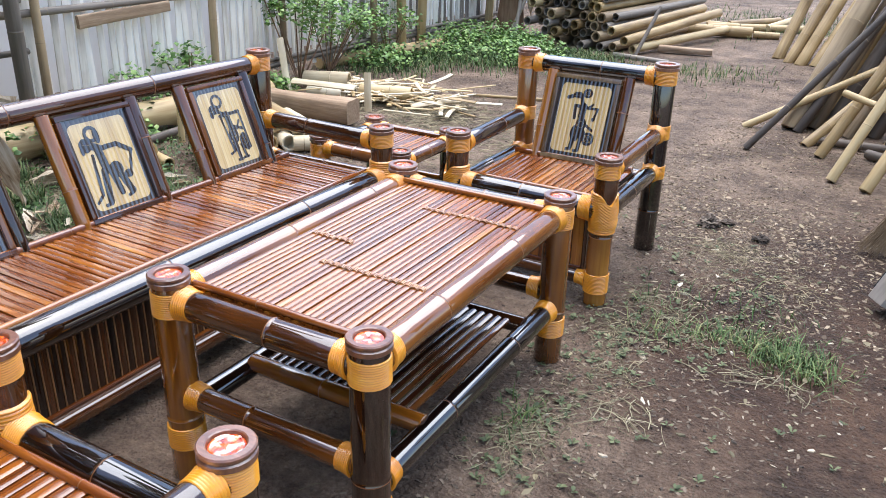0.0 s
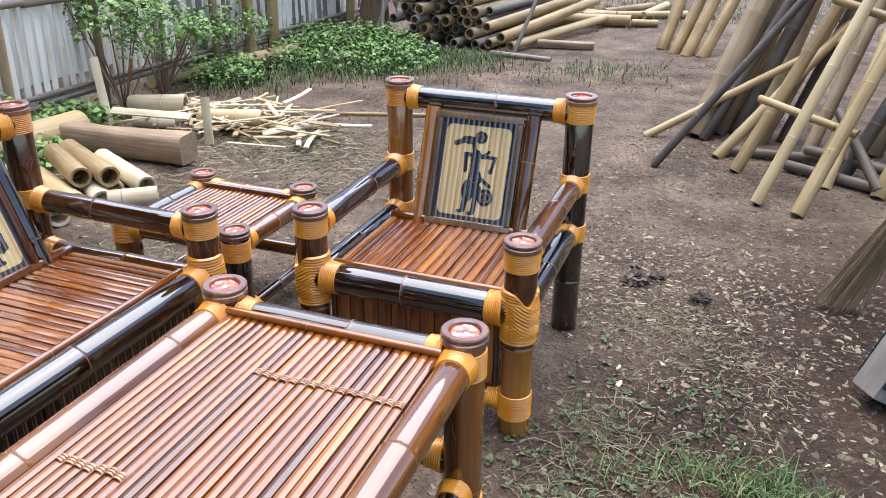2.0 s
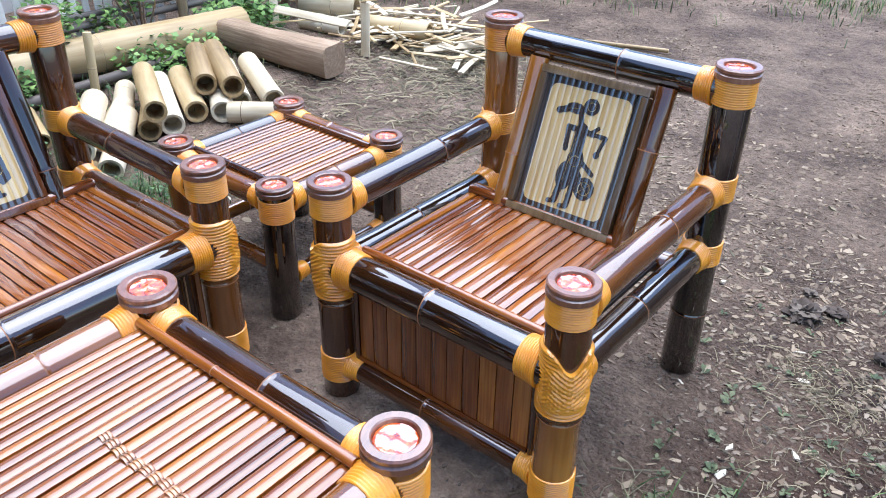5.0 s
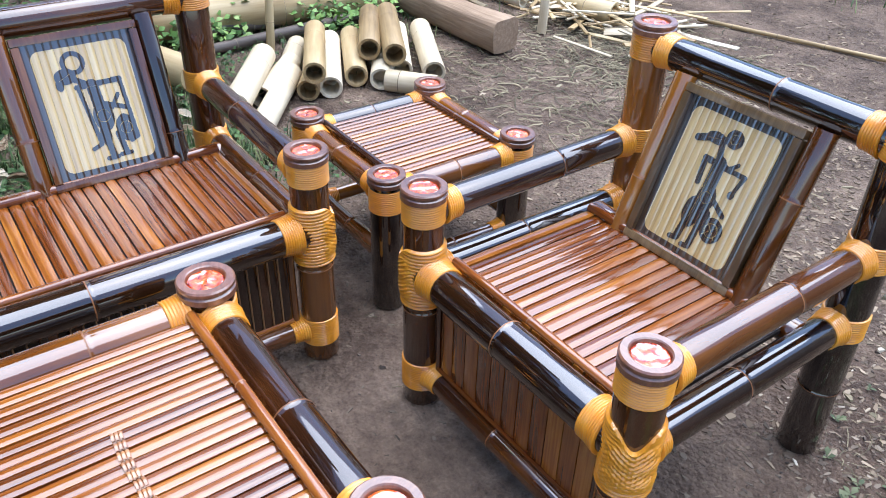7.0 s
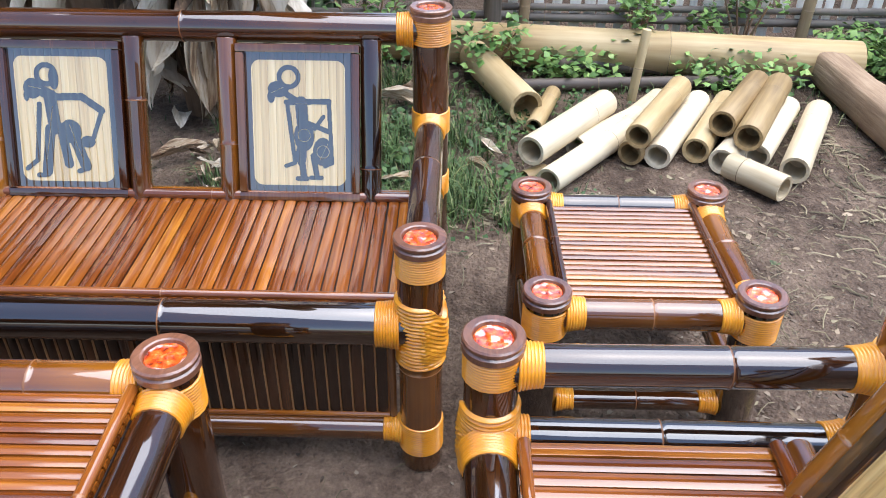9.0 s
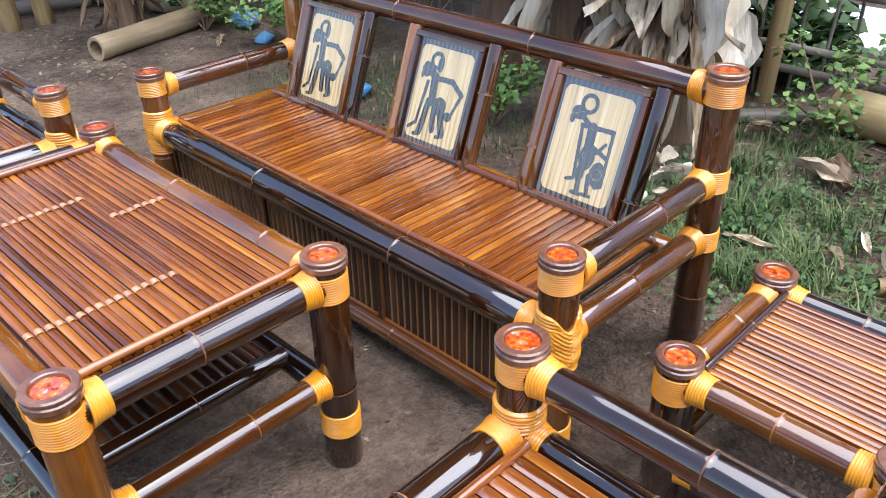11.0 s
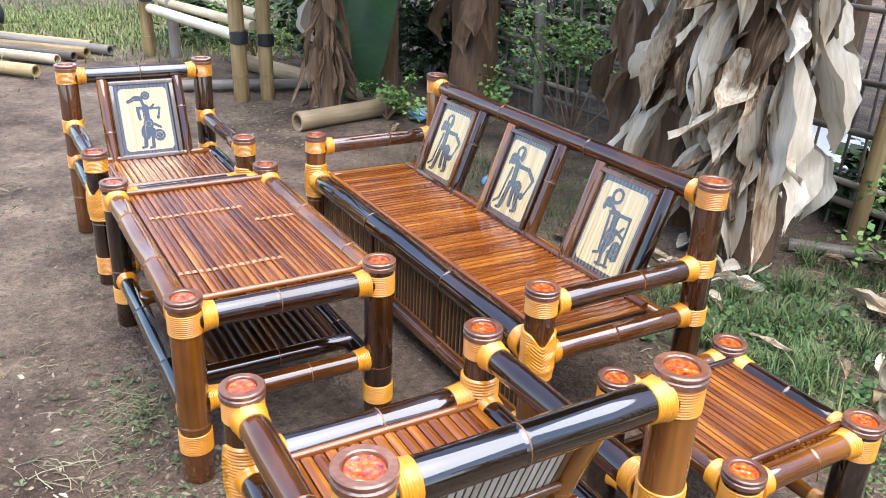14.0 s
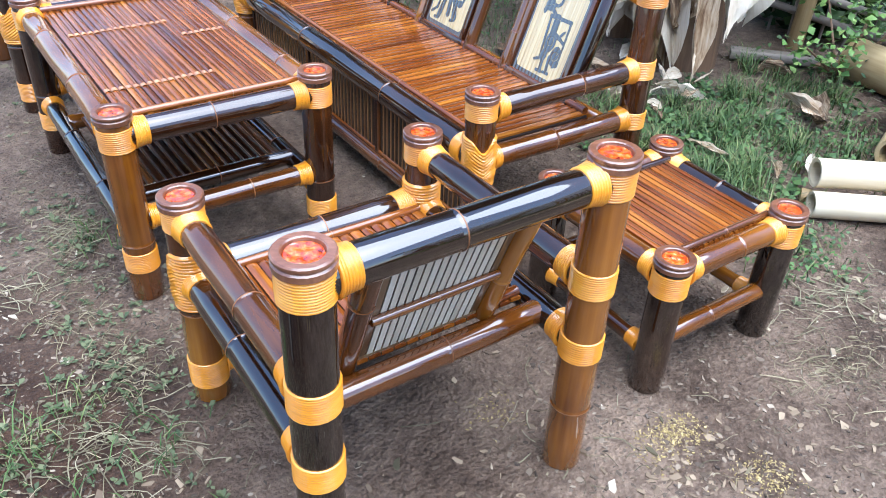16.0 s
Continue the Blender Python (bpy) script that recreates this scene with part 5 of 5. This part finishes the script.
shrub(-2.62, 4.42, .95, .38, 900, "leafy green shrub against the bamboo fence")
shrub(-2.72, 4.95, .7, .35, 500, "leafy green shrub against the bamboo fence")
shrub(-2.6, 2.75, .36, .26, 200, "low leafy weed between the logs")
shrub(-2.42, 2.05, .26, .2, 170, "low leafy weed between the logs")
shrub(-2.7, 3.3, .45, .25, 250, "low leafy weed between the logs")
shrub(-2.55, 1.45, .4, .3, 300, "low leafy weed at the fence foot")
shrub(-2.7, 5.9, .5, .35, 400, "low leafy weed at the fence foot")
shrub(-1.75, -1.6, .45, .3, 350, "leafy weed behind the sofa")
shrub(-2.5, -1.2, 1.1, .45, 900, "tall leafy weed before the lattice fence")
shrub(-1.55, .25, .3, .2, 200, "small leafy weed beside the banana stem")
shrub(-1.5, -2.3, .35, .25, 260, "small leafy weed beside the log")
shrub(-1.2, -4.6, .7, .5, 600, "leafy weed behind the post frame")


def blades(name, spots, mat, label, category, h=(.04, .1), w=.0035, lean=.7):
    """Grass: bent blades in patches (x, y, radius x, radius y, count)."""
    v, f = [], []
    for cx, cy, rx, ry, count in spots:
        for _ in range(count):
            x, y = random.gauss(cx, rx * .55), random.gauss(cy, ry * .55)
            z0, H = ground_height(x, y), random.uniform(*h)
            a, b = random.uniform(0, 6.28), random.uniform(.1, lean) * H
            dx, dy = math.cos(a) * b, math.sin(a) * b
            px, py = -math.sin(a) * w * random.uniform(.6, 1.2), math.cos(a) * w
            n = len(v)
            v += [(x - px, y - py, z0), (x + px, y + py, z0), (x + dx * .4 + px * .8, y + dy * .4 + py * .8, z0 + H * .6), (x + dx * .4 - px * .8, y + dy * .4 - py * .8, z0 + H * .6), (x + dx, y + dy, z0 + H * random.uniform(.55, .95))]
            f += [(n, n + 1, n + 2, n + 3), (n + 3, n + 2, n + 4)]
    tagged(put(name, mesh_of(name, v, f, mat, angle=180)), label, category, kind="stuff")


blades("grass", [(1.62, 1.88, .14, .12, 420), (1.74, 1.82, .10, .11, 200), (1.45, 2.08, .32, .22, 110), (1.40, 1.88, .08, .06, 70), (1.22, 1.80, .10, .10, 40), (1.02, 1.05, .07, .12, 50), (1.12, 2.05, .14, .10, 30)], GRASS, "patch of short green grass on bare earth", "grass", (.025, .075), .0022, 1.6)
blades("grass", [(-1.15, 1.8, .16, .2, 450), (-1.45, 1.45, .2, .15, 350), (-1.7, 1.8, .2, .15, 300), (-1.0, 2.25, .2, .2, 200), (-1.95, 2.05, .4, .2, 350), (-1.5, .2, .4, .4, 500), (-1.5, -.8, .6, .6, 1100), (-2.2, 3.0, .4, .8, 700), (-1.25, 1.15, .15, .15, 300), (-2.2, 1.5, .2, .2, 400)], GRASS, "green grass and weeds behind the bamboo sofa", "grass", (.025, .085), .0024, 1.4)
blades("grass", [(-1.9, 6.7, .9, .7, 5200), (-2.5, 5.9, .5, .8, 2200), (-1.3, 7.1, .6, .35, 1500), (.2, 7.0, .5, .5, 350), (.4, 11.5, 2.5, 1.5, 3000)], GRASS, "rough green weeds in front of the bamboo stack", "grass", (.03, .11), .004, 1.2)
blades("grass", [(.5, -8.5, 3.0, 2.2, 15000), (-1.4, -6.6, 1.2, 1.2, 3500), (3.4, -8, 2.0, 2.0, 7000)], MEADOW, "sunlit rough grass at the yard's end", "grass", (.03, .12), .006, 1.3)
tagged(put("weeds", leaf_cloud([(-1.7, 6.9, .03, .55), (-2.3, 6.5, .08, .5), (-2.6, 5.6, .1, .4), (-1.9, 7.3, .08, .4), (-2.6, 7.2, .1, .5), (-2.5, 2.4, .06, .3), (-2.4, 3.2, .06, .35), (-2.55, 3.9, .1, .3), (-1.6, 6.6, .06, .5), (-2.2, 7.3, .12, .5)], 7000, .045, LEAF, "weeds", .35)), "broad-leaved green weeds along the fence foot", "weeds", kind="stuff")


tagged(put("clover", leaf_cloud([(-1.15, 1.7, .0, .4), (-1.5, 1.5, .0, .45), (-1.8, 1.9, .0, .4), (-1.0, 2.3, 0, .25), (-1.4, -.4, 0, .6), (-2.0, 2.4, 0, .4)], 2000, .022, CLOVER, "clover", .14)), "small broad-leaved weeds in the grass behind the sofa", "weeds", kind="stuff")
tagged(put("undergrowth", leaf_cloud([(-3.5, -4.3, .5, .8), (-3.6, -3.0, .6, .9), (-3.7, -1.6, .7, .9), (-4.3, -2.5, .9, 1.1), (-2.4, -5.4, .6, .9), (-1.2, -6.4, .5, .8), (-3.2, .9, .2, .4), (-2.6, -3.7, .5, .6), (-2.0, -4.6, .5, .6)], 7000, .11, CROWN, "undergrowth", .8)), "dark green undergrowth beyond the lattice fence", "undergrowth", kind="stuff")


def straws(name, spots, mat, label, category, L=(.03, .12), r=.0012):
    v, f = [], []
    for cx, cy, rx, ry, count in spots:
        for _ in range(count):
            x, y, a, n = random.gauss(cx, rx * .6), random.gauss(cy, ry * .6), random.uniform(0, 6.28), len(v)
            z, l, bend = ground_height(x, y) + .003, random.uniform(*L), random.uniform(-.6, .6)
            rr = r * random.uniform(.6, 1.6)
            for k in range(4):
                u = k / 3 - .5
                aa = a + bend * u
                px, py, pz = x + math.cos(aa) * l * u, y + math.sin(aa) * l * u, z + .012 * (1 - 4 * u * u) * random.random()
                v += [(px - math.sin(aa) * rr, py + math.cos(aa) * rr, pz), (px, py, pz + rr * 1.6), (px + math.sin(aa) * rr, py - math.cos(aa) * rr, pz)]
            for k in range(3):
                for q in (0, 1):
                    f.append((n + k * 3 + q, n + k * 3 + q + 1, n + k * 3 + q + 4, n + k * 3 + q + 3))
    tagged(put(name, mesh_of(name, v, f, mat, angle=180)), label, category, kind="stuff")


straws("straw", [(1.3, 1.85, .4, .3, 240), (1.08, 1.0, .12, .3, 150), (1.15, 1.45, .12, .25, 140), (1.35, 2.5, .35, .35, 160), (1.08, 1.72, .14, .18, 160), (-.6, 2.9, .7, .5, 160), (.2, 3.0, .3, .3, 90), (.3, .9, .8, 1.2, 100), (1.3, .35, .3, .5, 160), (1.0, -.8, .5, .8, 100), (1.6, -.3, .4, .4, 160), (1.25, 2.75, .22, .16, 220), (1.5, 2.45, .3, .2, 160), (-.75, 2.75, .3, .25, 160), (-.55, 2.75, .12, .12, 90)], STRAW, "dry straw and grass litter on the earth", "straw", (.015, .075), .0008)
straws("shavings", [(-1.35, 4.35, .5, .4, 900), (-1.0, 4.0, .6, .4, 420), (-.7, 3.5, .7, .5, 260), (-1.7, 3.3, .5, .3, 200)], STRAW, "bamboo shavings strewn round the scrap heap", "shavings", (.03, .12), .0020)


TUFTS = [(random.gauss(-1.55, .32), random.gauss(1.62, .26)) for _ in range(46)] + [(random.gauss(-1.15, .16), random.gauss(2.0, .2)) for _ in range(16)] + [(random.gauss(-2.1, .25), random.gauss(1.35, .25)) for _ in range(18)]
blades("grass", [(x, y, .035, .035, random.randint(12, 42)) for x, y in TUFTS if x < -.95], GRASS, "tufts of long dark green grass behind the sofa", "grass", (.05, .15), .0026, 1.3)
tagged(put("weeds", leaf_cloud([(random.gauss(-1.6, .35), random.gauss(1.6, .3), .02, .09) for _ in range(26)] + [(-2.4, 1.6, .06, .22), (-2.2, 1.9, .05, .2), (-2.45, 1.25, .08, .2)], 800, .034, CLOVER, "weeds", .5)), "low broad-leaved weeds among the grass tufts", "weeds", kind="stuff")
straws("straw_litter", [(-1.5, 1.6, .5, .35, 260), (-1.2, 2.0, .25, .25, 120), (-2.0, 1.5, .4, .3, 140)], DRYGRASS, "dry stems lying between the grass tufts", "straw", (.04, .16), .0013)


def sprouts(name, spots, mat, label, category):
    """Small weeds pressed to the earth: three to six stubby leaves from one point, and a stalk."""
    v, f = [], []
    for cx, cy, rx, ry, count in spots:
        for _ in range(count):
            x, y = random.gauss(cx, rx * .6), random.gauss(cy, ry * .6)
            z, a0 = ground_height(x, y), random.uniform(0, 6.28)
            for k in range(random.randint(3, 6)):
                a, L, up = a0 + k * 2.4, random.uniform(.008, .024), random.uniform(.2, .9)
                w, n = L * random.uniform(.22, .4), len(v)
                ca, sa = math.cos(a), math.sin(a)
                for q, side, h in ((0, 0, 0), (.55, 1, .7), (.55, -1, .7), (1, 0, .75)):
                    v.append((x + ca * L * q - sa * w * side, y + sa * L * q + ca * w * side, z + .002 + L * up * h))
                f += [(n, n + 1, n + 2), (n + 1, n + 3, n + 2)]
    tagged(put(name, mesh_of(name, v, f, mat, angle=180)), label, category, kind="stuff")


sprouts("sprouts", [(1.25, 1.8, .35, .3, 120), (1.05, 1.0, .12, .25, 60), (1.10, 1.5, .16, .25, 50), (1.35, 2.3, .3, .25, 40), (1.5, 1.0, .5, .6, 40), (1.2, 2.75, .3, .25, 25), (-1.6, 1.5, .5, .4, 260), (1.4, -.6, .5, .8, 40), (-.9, 2.5, .35, .2, 20)], DULLWEED, "tiny green weeds sprouting from trodden earth", "weeds")
straws("straw_tangle", [(1.25, 1.95, .16, .10, 45), (1.12, 2.09, .18, .08, 40), (1.06, .98, .08, .16, 55), (1.28, 1.24, .12, .08, 30), (-.88, 2.55, .22, .10, 60), (1.62, 1.66, .2, .08, 25), (.25, 2.5, .3, .2, 10), (1.45, -1.7, .3, .3, 40)], DRYGRASS, "long dry grass stems tangled on the earth", "straw", (.04, .16), .0011)


def chips(name, spots, mat, label, category, size, thick=.25):
    v, f = [], []
    for cx, cy, rx, ry, count in spots:
        for _ in range(count):
            x, y = random.uniform(cx - rx, cx + rx), random.uniform(cy - ry, cy + ry)
            if noise.noise((x * 1.1, y * 1.1, 8)) + random.uniform(-.6, .6) < -.1:
                continue
            s, e, a, n = size[0] + (size[1] - size[0]) * random.random() ** 2.2, random.uniform(.15, .65), random.uniform(0, 6.28), len(v)
            z, tx, ty, m = ground_height(x, y), random.uniform(-.25, .25), random.uniform(-.25, .25), 5
            for k in range(m):
                b = 2 * math.pi * k / m + random.uniform(-.55, .55)
                lx, ly = s * math.cos(b), s * e * math.sin(b)
                px, py = lx * math.cos(a) - ly * math.sin(a), lx * math.sin(a) + ly * math.cos(a)
                v.append((x + px, y + py, z - .002))
                v.append((x + px * .85, y + py * .85, z + s * thick * random.uniform(.7, 1.3) + tx * px + ty * py))
            for k in range(m):
                j = (k + 1) % m
                f.append((n + 2 * k, n + 2 * j, n + 2 * j + 1, n + 2 * k + 1))
            f.append(tuple(n + 2 * k + 1 for k in range(m)))
    tagged(put(name, mesh_of(name, v, f, mat, angle=20)), label, category, kind="stuff")


chips("wood_chips", [(1.2, 3.7, 1.2, 1.6, 15000), (.2, 6.2, 1.5, 1.6, 4000), (0, 4.6, 1.0, 1.0, 6000), (.7, 3.2, .9, .5, 2500), (-.9, 3.7, 1.1, 1.0, 5200), (-1.1, -2.4, 1.3, .9, 1500), (-1.4, 1.2, .9, 1.4, 600), (1.7, 2.6, .6, .6, 700)], CHIP, "pale wood chips and leaf crumbs trodden into the earth", "chips", (.0035, .024), .10)
chips("wood_crumbs", [(1.6, 1.3, .9, 1.5, 7000), (.6, 1.0, 1.4, 2.2, 7000), (1.7, -.2, .8, 1.2, 5500), (1.4, -2.2, 1.6, 1.6, 2500), (.5, 2.9, 1.2, .6, 6000), (-.3, 2.7, .8, .5, 3000), (1.3, 2.0, .5, .7, 3000)], CRUMB, "small brown wood crumbs trodden into the earth", "crumbs", (.0025, .016), .12)
chips("clods", [(1.2, 2.8, 1.5, 2.2, 1300), (.2, 2.8, 1.0, .5, 500), (1.3, 1.6, .5, .9, 500), (.6, .4, 1.6, 2.6, 1200), (.2, 5.8, 1.8, 2.4, 700), (-1.0, 3.4, 1.2, 1.2, 500), (.8, -3, 2.0, 1.8, 700)], CLOD, "small clods and pebbles on the bare earth", "pebbles", (.003, .011), .5)
chips("leaf_litter", [(-1.0, -2.6, 1.2, .8, 1500), (1.3, -1.2, .9, 1.4, 500), (-1.5, .5, .7, 1.5, 800), (-1.6, 1.8, .8, .9, 900), (1.5, 2.6, 1.0, 2.0, 320), (1.2, 1.0, .7, 1.2, 120), (1.5, -.4, .8, 1.4, 160), (-.5, 3.2, .9, .8, 260), (.9, -3.4, 1.6, 1.2, 220)], STRAW, "dry brown leaf litter", "leaf litter", (.008, .032), .10)
for x, y, rx, ry, count in ((0, 2.68, .13, .08, 700), (.35, 2.36, .10, .10, 420), (-.1, 2.9, .09, .09, 420), (1.52, .53, .13, .10, 600), (1.41, -1.71, .22, .16, 700), (.15, 2.95, .2, .12, 300)):
    chips("sawdust", [(x + dx * rx, y + dy * ry, rx * k, ry * k, count // 2) for dx, dy, k in ((0, 0, .45), (.2, -.1, .7), (-.25, .2, .6), (.1, .3, .9))], SAWDUST, "scatter of yellow sawdust on the bare earth", "sawdust", (.0018, .0065), .3)
chips("pale_chips", [(1.5, 1.15, .5, .6, 60), (1.3, 2.4, .5, .6, 60), (-.9, 2.55, .4, .3, 60), (.4, 2.8, .6, .3, 40), (.3, 1.6, .5, .5, 26), (1.5, -.8, .7, 1.0, 60)], BONE, "pale curled leaf scraps and chips on the earth", "chips", (.007, .026), .18)
for x, y, s in ((1.12, 3.05, .045), (1.20, 3.12, .028), (1.38, 2.98, .032), (1.10, 3.18, .02)):
    bm = bmesh.new()
    bmesh.ops.create_icosphere(bm, subdivisions=4, radius=s)
    for q in bm.verts:
        q.co *= 1 + .6 * noise.noise(q.co * 45) + .5 * noise.noise(q.co * 130)
        q.co.z *= .55
    me = bpy.data.meshes.new("clod")
    bm.to_mesh(me)
    bm.free()
    me.materials.append(CLOD)
    tagged(put("clod", smooth(me, 40), None, pose(x, y, s * .3, 0, 0, x * 90)), "dark clod of earth lying on the path", "clod", "dark clods")
for x, y, z, s in ((-1.72, -2.15, .07, .09), (-1.6, -1.75, .04, .06), (-1.38, -.55, .04, .06)):
    bm = bmesh.new()
    bmesh.ops.create_icosphere(bm, subdivisions=3, radius=s)
    for q in bm.verts:
        q.co *= 1 + .5 * noise.noise(q.co * 18)
        q.co.z *= .6
    me = bpy.data.meshes.new("plastic_bag")
    bm.to_mesh(me)
    bm.free()
    me.materials.append(BLUEBAG)
    tagged(put("plastic_bag", smooth(me, 30), None, pose(x, y, z)), "crumpled blue plastic bag in the weeds", "bag", "plastic litter")
